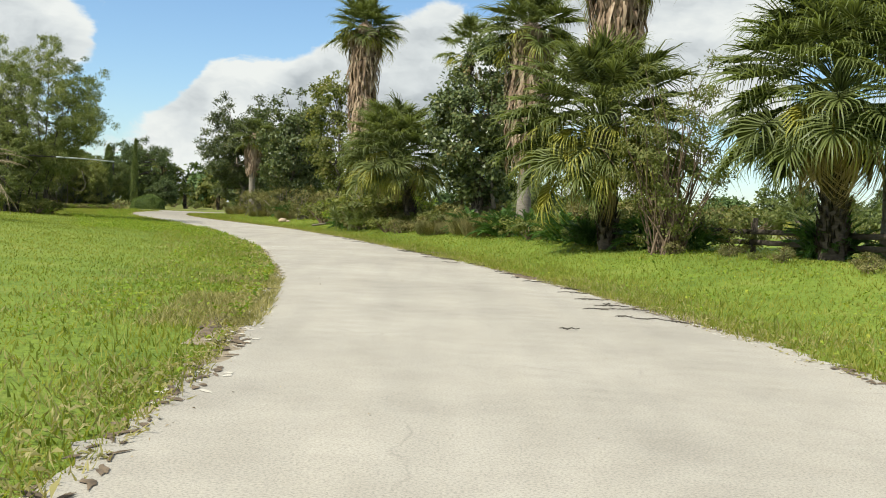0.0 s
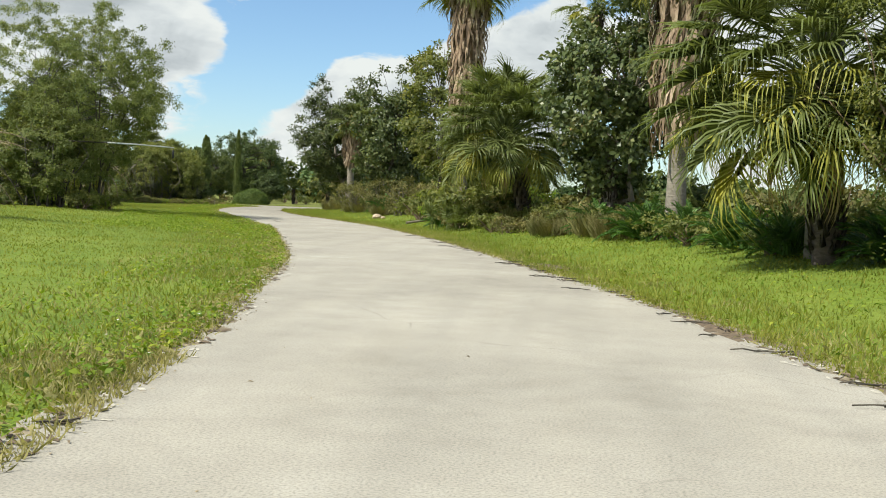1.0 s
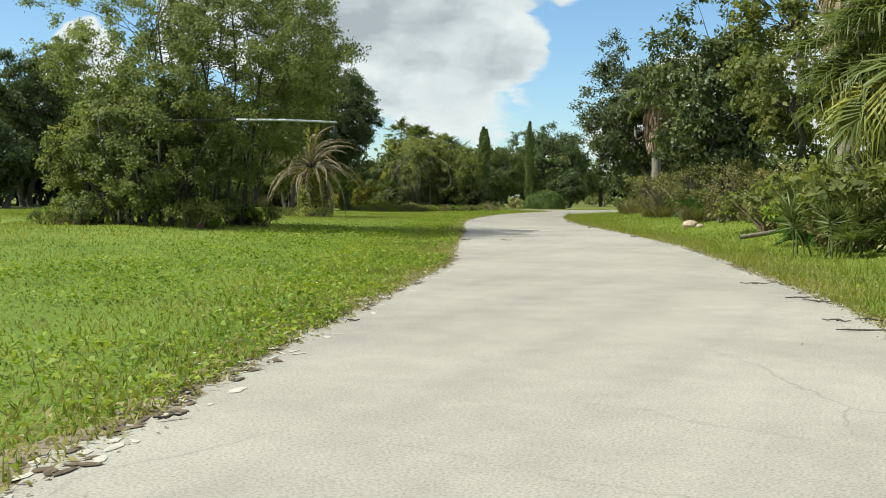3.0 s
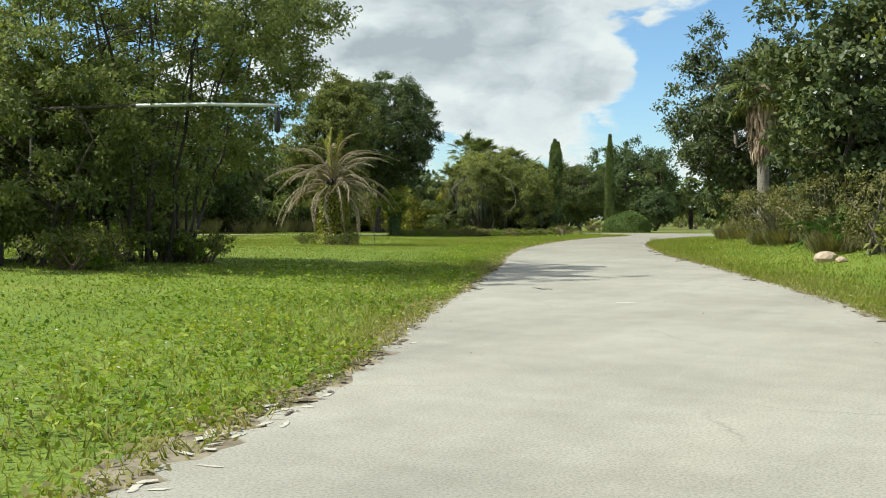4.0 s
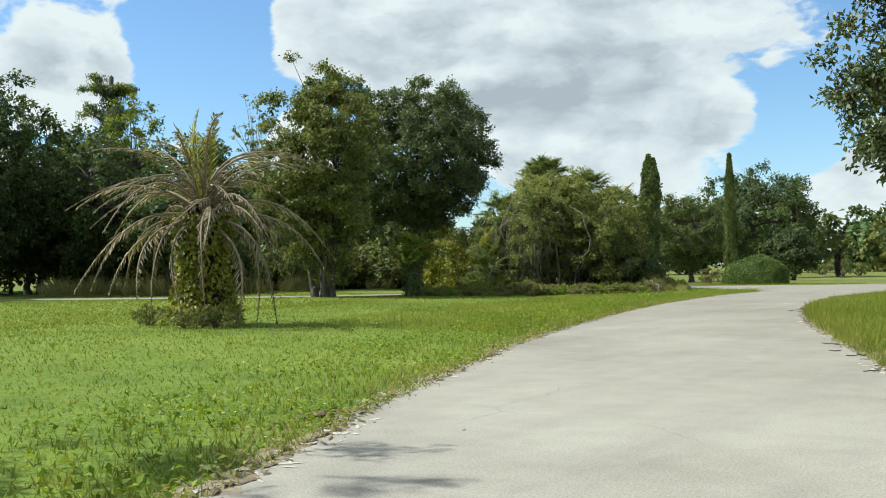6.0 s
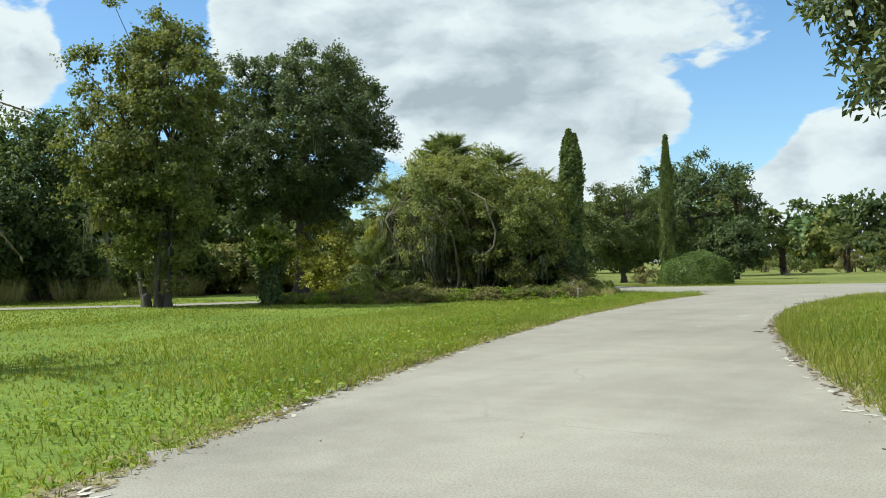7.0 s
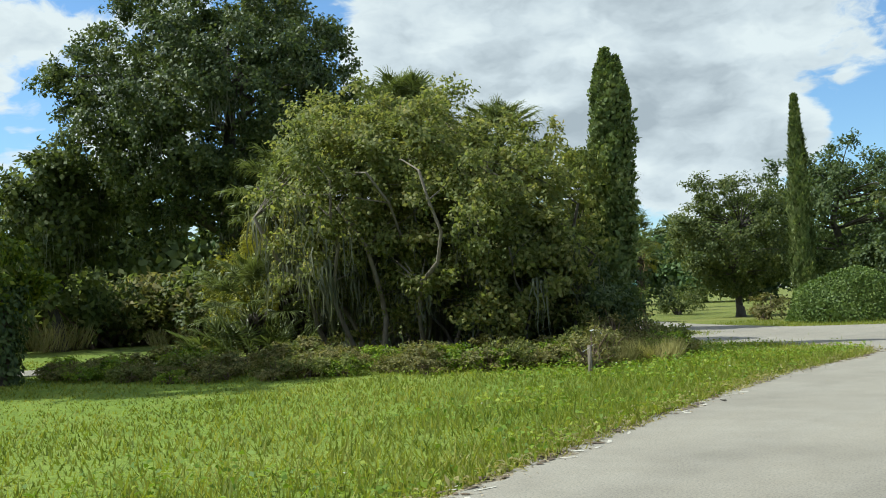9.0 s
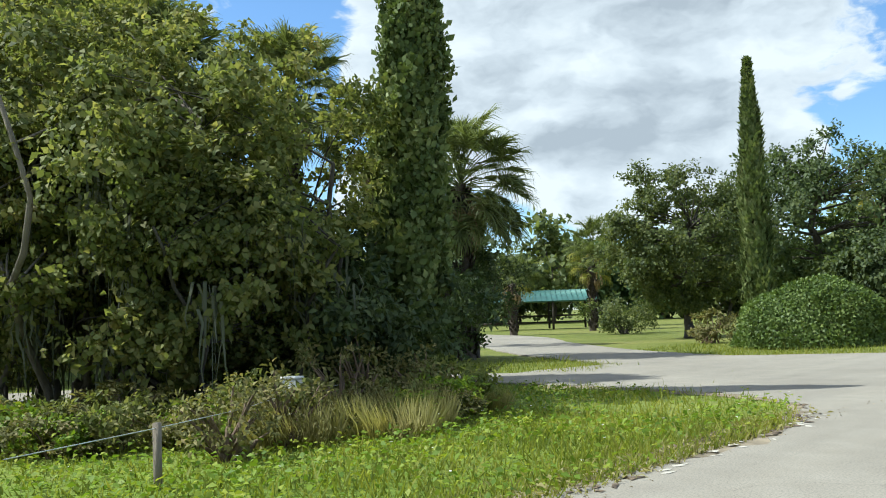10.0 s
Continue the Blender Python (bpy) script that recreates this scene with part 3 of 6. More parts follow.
def crown_clumps(n, rx, ry, z0, z1, size, low=0.0, inner=0.35, lumpy=1.0):
    """Clump centres filling an uneven egg-shaped crown; low: how narrow its foot is."""
    d = rand_dirs(n)
    r = inner + (1 - inner) * rng.random(n) ** 0.55
    lump = 1 + lumpy * (0.16 * np.sin(3 * np.arctan2(d[:, 1], d[:, 0]) + rng.uniform(0, 6)) + 0.07 * np.clip(rng.normal(size=n), -1.5, 1.2))
    c = d * (r * lump)[:, None]
    zc, hz = (z0 + z1) / 2, (z1 - z0) / 2
    narrow = 1 - low * np.clip(-c[:, 2], 0, 1)
    c = c * np.stack([np.full(n, rx) * narrow, np.full(n, ry) * narrow, np.full(n, hz)], axis=1)
    c[:, 2] = np.clip(c[:, 2] + zc, z0 * 0.8, z1 * 1.02)
    return c, size * rng.uniform(0.6, 1.25, n)


def tree(x, y, height, rx, base, leaf_mat, label, n_clump=60, count=14000, leaf=0.22, trunk=0.22, stems=1, bark=None, low=0.3,
         ry=None, clump=None, spread=0.3, moss=0, group="", bare=0.0, name="tree", category="tree", turn=0.0, width=0.65, flat=0.75, sway=0.08, limbs=70, cover=1.15, lumpy=1.0):
    """A tree: trunk with limbs, and a crown of many leaves gathered in clumps with gaps between."""
    t = thing(name, x, y, label, category, group, turn=turn)
    ry = ry or rx
    n_clump = int(n_clump * 1.7)
    clump = math.sqrt(count * leaf * leaf * width * 0.5 / n_clump / (cover * math.pi))
    c, cr = crown_clumps(n_clump, rx - clump * 0.6, ry - clump * 0.6, base + clump * 0.5, height - clump * 0.6, clump, low, lumpy=lumpy)
    tb = Buf()
    forks = []
    for s in range(stems):
        a = 2 * np.pi * (s + rng.random() * 0.6) / stems
        foot = np.array([math.cos(a), math.sin(a), 0]) * (spread if stems > 1 else 0)
        top = np.array([foot[0] * 2.6 + rng.normal() * rx * 0.08, foot[1] * 2.6 + rng.normal() * rx * 0.08, base + (height - base) * rng.uniform(0.45, 0.62)])
        r = trunk * (1 if stems == 1 else rng.uniform(0.6, 1.0))
        p = limb(tb, foot + [0, 0, -0.15], top, r, r * 0.45, wob=sway, sides=9, k=8)
        tube(tb, [foot + [0, 0, -0.15], foot + [0, 0, 0.12], foot + [0, 0, 0.45]], [r * 1.55, r * 1.25, r * 0.98], 9, 0.1)
        forks.append(p)
    for i in range(n_clump):
        p = forks[i % stems]
        near = p[3:]
        k = np.argmin(np.linalg.norm(near - c[i], axis=1) + np.maximum(0, near[:, 2] - c[i][2]) * 2)
        if i < limbs:
            limb(tb, near[k], c[i], trunk * 0.26, trunk * 0.05, sag=0.05, sides=5, k=5)
    part("trunk", tb.mesh("trunk", bark or M_BARK, True), t)
    cb = Buf()
    keep = rng.random(n_clump) >= bare
    clump_leaves(cb, c[keep], cr[keep], count, leaf, leaf * width, flat)
    part("crown", cb.mesh("crown", leaf_mat), t)
    if moss:
        low_c = c[np.argsort(c[:, 2] + rng.normal(size=n_clump) * 0.6)[:max(6, n_clump // 2)]]
        hang_moss(t, low_c, cr.mean(), moss)
    return t


def hang_moss(t, centres, r, count, long=1.0):
    """Grey-green moss beards hanging in bundles of thin strands."""
    mb = Buf()
    pick = rng.integers(0, len(centres), count)
    at = centres[pick] + rand_dirs(count) * r * np.array([1, 1, 0.4])
    for a in at:
        ln = rng.uniform(0.3, 1.5) * long
        for s in range(12):
            o = a + rng.normal(size=3) * [0.12, 0.12, 0.14]
            k = 5
            u = np.linspace(0, 1, k)
            c = o + np.column_stack([np.cumsum(rng.normal(size=k) * 0.035), np.cumsum(rng.normal(size=k) * 0.035), -u * ln * rng.uniform(0.25, 1.0)])
            w = 0.024 * (1 - u * 0.85)
            ang = rng.uniform(0, np.pi)
            sd = np.array([math.cos(ang), math.sin(ang), 0])
            v = np.concatenate([c + sd * w[:, None], c - sd * w[:, None]])
            mb.add(v, [(i, i + 1, k + i + 1, k + i) for i in range(k - 1)])
    tagged(part("moss", mb.mesh("moss", M_MOSS), t, "grey-green hanging moss"), kind="stuff")


def shrub(x, y, height, r, leaf_mat, label, count=2600, leaf=0.1, stems=7, name="shrub", group="", ry=None, bark=None, width=0.5, category="shrub", clumps=22, flat=0.85, sparse=False, stem=0.0):
    """A bush: several thin stems and leaf clumps down to the ground."""
    t = thing(name, x, y, label, category, group)
    ry = ry or r
    size = math.sqrt(count * leaf * leaf * width * 0.5 / clumps / ((0.6 if sparse else 1.0) * math.pi))
    c, cr = crown_clumps(clumps, r - size * 0.5, ry - size * 0.5, size * 0.4, height - size * 0.4, size, 0.25, 0.3)
    tb = Buf()
    for i in range(stems):
        k = i % clumps
        foot = np.array([rng.normal() * r * 0.12, rng.normal() * ry * 0.12, -0.08])
        limb(tb, foot, c[k], stem or 0.035 + 0.008 * height, 0.008, sag=0.08, sides=5)
    part("branchwork", tb.mesh("branchwork", bark or M_BARK, True), t)
    cb = Buf()
    clump_leaves(cb, c, cr, count, leaf, leaf * width, flat)
    part("foliage", cb.mesh("foliage", leaf_mat), t)
    return t


# ---- palms ----
def fan_mesh(name, mat, petiole, blade, seg=40, open_deg=280, droop=0.45, lift=0.1, wilt=0.0, seed=0):
    """One fan leaf along +y: an arched stalk that runs on through the blade, and long narrow segments, folded up beside it, whose tips hang."""
    r = np.random.default_rng(seed)
    b = Buf()
    k = 6
    u = np.linspace(0, 1, k)
    stalk = np.column_stack([np.zeros(k), u * petiole, lift * np.sin(u * 1.6) * petiole - 0.10 * petiole * u ** 2])
    tube(b, stalk, 0.022 - 0.010 * u, 5)
    hub = stalk[-1]
    half = radians(open_deg) / 2
    width = 0.62 * half / seg * 0.45 * blade
    v, q, tri = [], [], []
    for i in range(seg):
        a = half * (2 * (i + 0.5) / seg - 1) + r.normal() * 0.025
        f = 1 - abs(a) / half
        base = hub + np.array([0, 0.42 * blade * f ** 1.3, 0.02 - 0.16 * (droop + wilt) * blade * f ** 2])
        ln = blade * (0.72 + 0.20 * math.sin(min(1, f * 1.6) * 1.57)) * r.uniform(0.88, 1.1)
        hang = droop * r.uniform(0.55, 1.45)
        d = np.array([math.sin(a), math.cos(a), 0])
        sd = np.array([math.cos(a), -math.sin(a), 0.55 * (1 if i % 2 else -1)])
        vee = 0.42 * abs(math.sin(a)) * (1 - wilt)
        k0 = len(v)
        for w, uu in ((0.35, 0.03), (1.0, 0.36), (0.62, 0.72)):
            p = base + d * ln * uu * (1 - 0.30 * hang * uu ** 2 - 0.45 * wilt * uu) + np.array([0, 0, vee * ln * uu * (1 - 0.45 * uu) - 0.62 * hang * ln * uu ** 2.3 - 0.95 * wilt * ln * uu])
            v += [p - sd * width * w, p + sd * width * w]
        v.append(base + d * ln * (1 - 0.42 * hang - 0.45 * wilt) + np.array([0, 0, vee * ln * 0.5 - 0.78 * hang * ln - 0.95 * wilt * ln]))
        q += [(k0, k0 + 1, k0 + 3, k0 + 2), (k0 + 2, k0 + 3, k0 + 5, k0 + 4)]
        tri += [(k0 + 4, k0 + 5, k0 + 6)]
        if i:
            q.append((k0 - 6, k0 - 4, k0 + 2, k0))
    b.add(v, q, tri)
    return b.mesh(name, mat)


FAN = {}


def fan(kind, i):
    """The few leaf shapes that all fan palms share."""
    key = (kind, i)
    if key not in FAN:
        spec = {
            "green": (M_PALM, 1.35, 1.05, 42, 250, 0.6, 0.30, 0.0),
            "yellow": (M_PALMY, 1.15, 1.1, 40, 230, 0.95, 0.25, 0.1),
            "dead": (M_PALMDEAD, 1.0, 0.95, 20, 110, 0.6, 0.0, 0.95),
            "wash": (M_WASH, 0.75, 0.95, 40, 260, 0.45, 0.25, 0.0),
            "washy": (M_PALMY, 0.75, 0.85, 32, 220, 0.8, 0.1, 0.15),
            "low": (M_PALM, 0.5, 0.5, 22, 250, 0.15, 0.35, 0.0),
        }[kind]
        FAN[key] = fan_mesh("frond", spec[0], spec[1] * (1 + 0.08 * i), spec[2], spec[3], spec[4], spec[5], spec[6], spec[7], seed=i * 7 + len(kind))
    return FAN[key]


def palm_fronds(t, z, n, kind, scale, hi=80, lo=-35, kinds=3, lean=(0, 0), label="", drop=0.25):
    """Fronds set in a spiral round the top of the trunk, young ones upright, old ones hanging."""
    for i in range(n):
        f = (i + 0.5) / n
        az = i * 137.5 + rng.normal() * 9
        el = hi + (lo - hi) * f ** 0.85 + rng.normal() * 6
        s = scale * rng.uniform(0.85, 1.12) * (0.75 + 0.25 * min(1, f * 4))
        m = pose(lean[0], lean[1], z - drop * scale * f, 0, 0, az) @ pose(0, 0, 0, el, 0, 0) @ pose(0, 0, 0, 0, rng.normal() * 14, 0) @ Matrix.Scale(s, 4)
        part("frond", fan(kind, i % kinds), t, label, m)


def palm_trunk(t, height, r0, r1, boots=True, lean=(0, 0), mat=None):
    b = Buf()
    k = 14
    u = np.linspace(0, 1, k)
    p = np.column_stack([lean[0] * u ** 1.5, lean[1] * u ** 1.5, -0.2 + (height + 0.2) * u])
    tube(b, p, r0 + (r1 - r0) * u, 12, 0.07)
    if boots:
        n = int(height / 0.16) * 6
        for i in range(n):
            h = 0.15 + (height - 0.2) * (i + 0.5) / n
            a = i * 2.399 + rng.normal() * 0.1
            f = h / height
            r = (r0 + (r1 - r0) * f) * 0.96
            d = np.array([math.cos(a), math.sin(a), 0])
            sd = np.array([-d[1], d[0], 0])
            o = np.array([lean[0] * f ** 1.5, lean[1] * f ** 1.5, h]) + d * r
            ln = rng.uniform(0.16, 0.34)
            tip = o + d * ln * 0.5 + [0, 0, ln]
            v = [o + sd * 0.07, o - sd * 0.07, tip - sd * 0.03, tip + sd * 0.03, o + d * 0.06 - [0, 0, 0.05]]
            b.add(v, [(0, 1, 2, 3)], [(0, 4, 1), (0, 3, 4), (1, 4, 2)])
    part("trunk", b.mesh("trunk", mat or M_PALMBARK, False), t)


def skirt(t, z0, z1, r0, r1, count):
    """The thatch of dead leaves that hangs down round the trunk under the crown."""
    b = Buf()
    core = np.column_stack([np.zeros(8), np.zeros(8), np.linspace(z0 + 0.2, z1, 8)])
    tube(b, core, np.linspace(r0, r1, 8) * 0.62, 10, 0.12)
    for i in range(count):
        f = rng.random()
        h = z0 + (z1 - z0) * f
        r = (r0 + (r1 - r0) * f) * rng.uniform(0.55, 0.9)
        a = rng.uniform(0, 2 * np.pi)
        d = np.array([math.cos(a), math.sin(a), 0])
        sd = np.array([-d[1], d[0], 0])
        ln = rng.uniform(0.5, 1.3)
        w = rng.uniform(0.025, 0.13)
        k = 4
        u = np.linspace(0, 1, k)
        out = r + 0.26 * np.sin(u * 2.3) * rng.uniform(0.3, 1.6)
        tw = rng.normal() * 0.10
        c = np.outer(out, d) + np.outer(u * tw, sd) + np.column_stack([np.zeros(k), np.zeros(k), h - u * ln])
        ww = w * (1 - 0.75 * u)
        v = np.concatenate([c + np.outer(ww, sd + d * rng.normal() * 0.4), c - np.outer(ww, sd)])
        b.add(v, [(j, j + 1, k + j + 1, k + j) for j in range(k - 1)])
    part("skirt", b.mesh("skirt", M_SKIRT), t, "shaggy skirt of dead brown fronds")


def washingtonia(x, y, crown_z, r, skirt_z, skirt_r, fronds=34, label=""):
    t = thing("fan_palm", x, y, label or "tall fan palm with a shaggy brown skirt of dead fronds", "palm", "tall palms along the road")
    h = crown_z - terrain(x, y)
    palm_trunk(t, h, 0.30, 0.24, False, (rng.normal() * 0.06, rng.normal() * 0.06), M_PALMPALE)
    skirt(t, skirt_z - terrain(x, y), h - 0.1, skirt_r * 0.7, skirt_r * 1.15, 1300)
    palm_fronds(t, h, fronds + 8, "wash", r / 1.6, 86, -28)
    palm_fronds(t, h - 0.2, 9, "washy", r / 1.7, 10, -40, label="yellowing frond")
    return t


def sabal(x, y, crown_z, r, fronds=38, dead=8, yellow=6, trunk_r=0.24, lean=(0, 0), label="", lo=-8):
    t = thing("cabbage_palm", x, y, label or "cabbage palm with a bushy round head of fan fronds", "palm", "cabbage palms")
    h = crown_z - terrain(x, y)
    palm_trunk(t, h, trunk_r * 1.1, trunk_r * 0.9, True, lean)
    palm_fronds(t, h + 0.2 * r, fronds, "green", r / 2.35, 86, lo, lean=lean, drop=0.8)
    palm_fronds(t, h - 0.1, yellow, "yellow", r / 2.35, 8, -30, lean=lean, label="yellowing frond")
    palm_fronds(t, h + 0.1, dead, "dead", r / 2.6, -20, -52, lean=lean, label="dead brown frond")
    return t


def pinnate_mesh(mat, ln, arch, seed, leaflet=0.42, dead=True):
    """One feather leaf along +y: an arching midrib with leaflets on both sides."""
    r = np.random.default_rng(seed)
    b = Buf()
    k = 12
    u = np.linspace(0, 1, k)
    rib = np.column_stack([0.06 * np.sin(u * 3 + seed), ln * (u - 0.25 * arch * u ** 2.2), ln * (0.30 * u - arch * 0.85 * u ** 2.3)])
    tube(b, rib, 0.032 * (1 - 0.85 * u) + 0.004, 5)
    n = 44 if not dead else 34
    for s in (-1, 1):
        f = np.linspace(0.14, 0.99, n) + r.normal(size=n) * 0.006
        at = np.column_stack([np.interp(f, u, rib[:, i]) for i in range(3)])
        tg = unit(np.column_stack([np.interp(f, u, np.gradient(rib[:, i])) for i in range(3)]))
        side = np.array([s, 0, 0.0])
        way = tg * 0.75 + side * r.uniform(0.35, 0.8, n)[:, None] + np.column_stack([np.zeros(n), np.zeros(n), (-r.uniform(0.2, 1.0, n) if dead else r.uniform(0, 0.4, n))])
        l = leaflet * np.sin(np.clip(f, 0.1, 1) * np.pi * 0.85 + 0.25) * r.uniform(0.6, 1.15, n)
        leaves(b, at, way, np.tile([0, 0, 1.0], (n, 1)) + r.normal(size=(n, 3)) * 0.4, np.maximum(l, 0.1), np.full(n, 0.028), 0.08)
    return b.mesh("frond", mat)


DATE = {}


def date_palm(x, y, crown_z, scale, label, fronds=52, vines=True):
    if not DATE:
        for i in range(3):
            DATE["dead", i] = pinnate_mesh(M_DATEDEAD, 2.9, 0.70 + 0.22 * i, i + 3, 0.30)
            DATE["young", i] = pinnate_mesh(M_PALMY, 2.2, 0.25, i + 9, 0.36, False)
    t = thing("date_palm", x, y, label, "palm", "withered date palms")
    h = crown_z - terrain(x, y)
    palm_trunk(t, h, 0.42, 0.36, True)
    for i in range(fronds):
        f = (i + 0.5) / fronds
        el = 78 - 105 * f ** 0.9 + rng.normal() * 7
        kind = "young" if i < 4 else "dead"
        s = scale * rng.uniform(0.8, 1.1)
        m = pose(0, 0, h - 0.35 * f, 0, 0, i * 137.5 + rng.normal() * 8) @ pose(0, 0, 0, el, 0, 0) @ pose(0, 0, 0, 0, rng.normal() * 20, 0) @ Matrix.Scale(s, 4)
        part("frond", DATE[kind, i % 3], t, "dry brown frond" if kind == "dead" else "yellowish young frond", m)
    if vines:
        vb = Buf()
        n = 3600
        a = rng.uniform(0, 2 * np.pi, n)
        z = rng.random(n) ** 0.8 * (h - 0.1)
        r = 0.52 + 0.22 * rng.random(n) + 0.25 * np.exp(-z * 2.0) + 0.1 * np.sin(a * 2 + z * 2)
        at = np.column_stack([np.cos(a) * r, np.sin(a) * r, z])
        d = np.column_stack([np.cos(a), np.sin(a), np.zeros(n)])
        leaves(vb, at, d * 0.5 + rng.normal(size=(n, 3)) * 0.5 + [0, 0, -0.6], d + rng.normal(size=(n, 3)) * 0.3, rng.uniform(0.09, 0.17, n), rng.uniform(0.06, 0.12, n))
        part("vine", vb.mesh("vine", M_VINE), t, "yellow-green vine wrapped round the trunk")
    return t


def palmetto(x, y, r, n=16, label="low saw palmetto clump with green fan leaves"):
    t = thing("palmetto", x, y, label, "shrub", "palmettos")
    for i in range(n):
        a = rng.uniform(0, 360)
        o = rng.random() ** 0.5 * r
        m = pose(o * math.cos(a), o * math.sin(a), 0, 0, 0, math.degrees(a) - 90 + rng.normal() * 40) @ pose(0, 0, 0, rng.uniform(20, 75), 0, 0) @ Matrix.Scale(rng.uniform(0.8, 1.35), 4)
        part("frond", fan("low", i % 3), t, "", m)
    return t


FERN = {}


def coontie(x, y, r, n=64, label="dense dark green coontie shrub with feathery leaves"):
    """A mound of many arching feather leaves from one crown."""
    if not FERN:
        for i in range(4):
            FERN[i] = pinnate_mesh(M_COONTIE, 1.15, 0.45 + 0.12 * i, i + 21, 0.24, False)
    t = thing("coontie", x, y, label, "shrub", "coontie shrubs")
    for i in range(n):
        f = (i + 0.5) / n
        a = i * 137.5 + rng.normal() * 12
        o = 0.45 * r * rng.random()
        el = 82 - 74 * f + rng.normal() * 7
        m = pose(-o * math.sin(radians(a)), o * math.cos(radians(a)), 0.02, 0, 0, a) @ pose(0, 0, 0, el, 0, 0) @ Matrix.Scale(r * rng.uniform(0.75, 1.1), 4)
        part("frond", FERN[i % 4], t, "", m)
    return t


def tuft(x, y, height, r, mat, count, label, name="grass_tuft", group="rough grasses"):
    """A tussock of long arching blades."""
    t = thing(name, x, y, label, "grass", group)
    b = Buf()
    a = rng.uniform(0, 2 * np.pi, count)
    o = np.sqrt(rng.random(count)) * r
    at = np.column_stack([np.cos(a) * o, np.sin(a) * o, np.full(count, -0.03)])
    d = np.column_stack([np.cos(a), np.sin(a), np.zeros(count)]) * rng.uniform(0.05, 0.6, count)[:, None] + rng.normal(size=(count, 3)) * 0.18
    d[:, 2] = 1
    leaves(b, at, d, np.column_stack([np.cos(a + 1.5), np.sin(a + 1.5), np.zeros(count)]), height * rng.uniform(0.5, 1.1, count), np.full(count, 0.03), 0.12)
    part("foliage", b.mesh("foliage", mat), t)
    return t


def cypress_tree(x, y, height, r, label, lean=(0, 0), count=9000, tops=1, vine=False):
    """A slim columnar conifer: scale sprays packed against a tall spindle."""
    t = thing("cypress", x, y, label, "tree", "columnar cypresses")
    tb = Buf()
    limb(tb, (0, 0, -0.1), (lean[0] * 0.9, lean[1] * 0.9, height * 0.9), 0.13, 0.03, wob=0.01)
    part("trunk", tb.mesh("trunk", M_BARK, True), t)
    cb = Buf()
    f = rng.random(count) ** 0.85
    prof = np.interp(f, [0, 0.06, 0.2, 0.5, 0.75, 0.9, 1.0], [0.55, 0.8, 0.95, 1.0, 0.9, 0.6, 0.04] if tops > 1 else [0.5, 0.8, 0.98, 0.95, 0.6, 0.27, 0.02])
    a = rng.uniform(0, 2 * np.pi, count)
    lump = 1 + 0.18 * np.sin(a * 3 + f * 17) + 0.14 * np.sin(a * 5 - f * 37) + 0.12 * rng.normal(size=count)
    rr = r * prof * lump * np.sqrt(0.45 + 0.55 * rng.random(count))
    ox = np.zeros(count)
    if tops > 1:
        rr *= 1 - 0.2 * step(0.75, 0.95, f)
        ox = np.where(rng.random(count) < 0.5, -1, 1) * r * 0.22 * step(0.75, 0.95, f)
        f = f * np.where(ox < 0, 1.0, 0.97)
    at = np.column_stack([np.cos(a) * rr + lean[0] * f + ox, np.sin(a) * rr + lean[1] * f + ox * 0.4, 0.12 + f * (height - 0.25)])
    d = np.column_stack([np.cos(a) * 0.45, np.sin(a) * 0.45, np.full(count, 0.85)]) + rng.normal(size=(count, 3)) * (0.75 if vine else 0.28)
    nn = np.column_stack([np.cos(a), np.sin(a), np.full(count, -0.2)])
    s = rng.uniform(0.7, 1.3, count)
    leaves(cb, at, d, nn + rng.normal(size=(count, 3)) * (0.5 if vine else 0.1), (0.125 if vine else 0.2) * s, (0.095 if vine else 0.09) * s, 0.1)
    part("crown", cb.mesh("crown", M_CYPRESS), t)
    return t


def dome_bush(x, y, r, h, mat, label):
    """A clipped bush: leaves close over a rounded body of twigs."""
    t = thing("bush", x, y, label, "bush")
    bf = Buf()
    for i in range(14):
        d = rand_dirs(1)[0]
        limb(bf, (0, 0, -0.05), (d[0] * r * 0.7, d[1] * r * 0.7, abs(d[2]) * h * 0.75 + 0.1), 0.05, 0.012, sides=5)
    part("branchwork", bf.mesh("branchwork", M_BARK, True), t)
    n = 24000
    d = rand_dirs(n)
    d[:, 2] = np.abs(d[:, 2])
    k = 1 + 0.035 * np.sin(d[:, 0] * 9) * np.sin(d[:, 1] * 8 + 1) + 0.05 * np.sin(d[:, 2] * 7 + d[:, 0] * 4)
    at = d * np.array([r, r, h]) * (k * (0.82 + 0.18 * rng.random(n) ** 0.5))[:, None] + [0, 0, 0.02]
    bf = Buf()
    s = rng.uniform(0.7, 1.3, n)
    leaves(bf, at, d * 0.5 + rng.normal(size=(n, 3)) * 0.6, d + rng.normal(size=(n, 3)) * 0.35, 0.10 * s, 0.065 * s)
    part("foliage", bf.mesh("foliage", mat), t)
    return t


# ---- the right side of the road ----
washingtonia(-5.3, 63.0, 12.4, 2.3, 5.9, 0.88)
washingtonia(3.25, 42.1, 9.0, 2.1, 4.1, 0.85)
washingtonia(5.27, 32.98, 9.9, 2.1, 6.6, 0.85)
washingtonia(11.75, 26.8, 9.6, 1.9, 6.7, 0.75)
washingtonia(-17.7, 94.0, 7.6, 1.9, 4.9, 0.6, 28)
sabal(9.65, 25.4, 4.6, 3.0, 140, 28, 5, 0.30, lo=-40, label="large cabbage palm with dead brown fronds hanging under its head")
sabal(5.1, 31.7, 3.9, 2.9, 110, 6, 20, 0.25, (-0.35, 0.0), lo=-36, label="cabbage palm with yellowing lower fronds among shrubs")
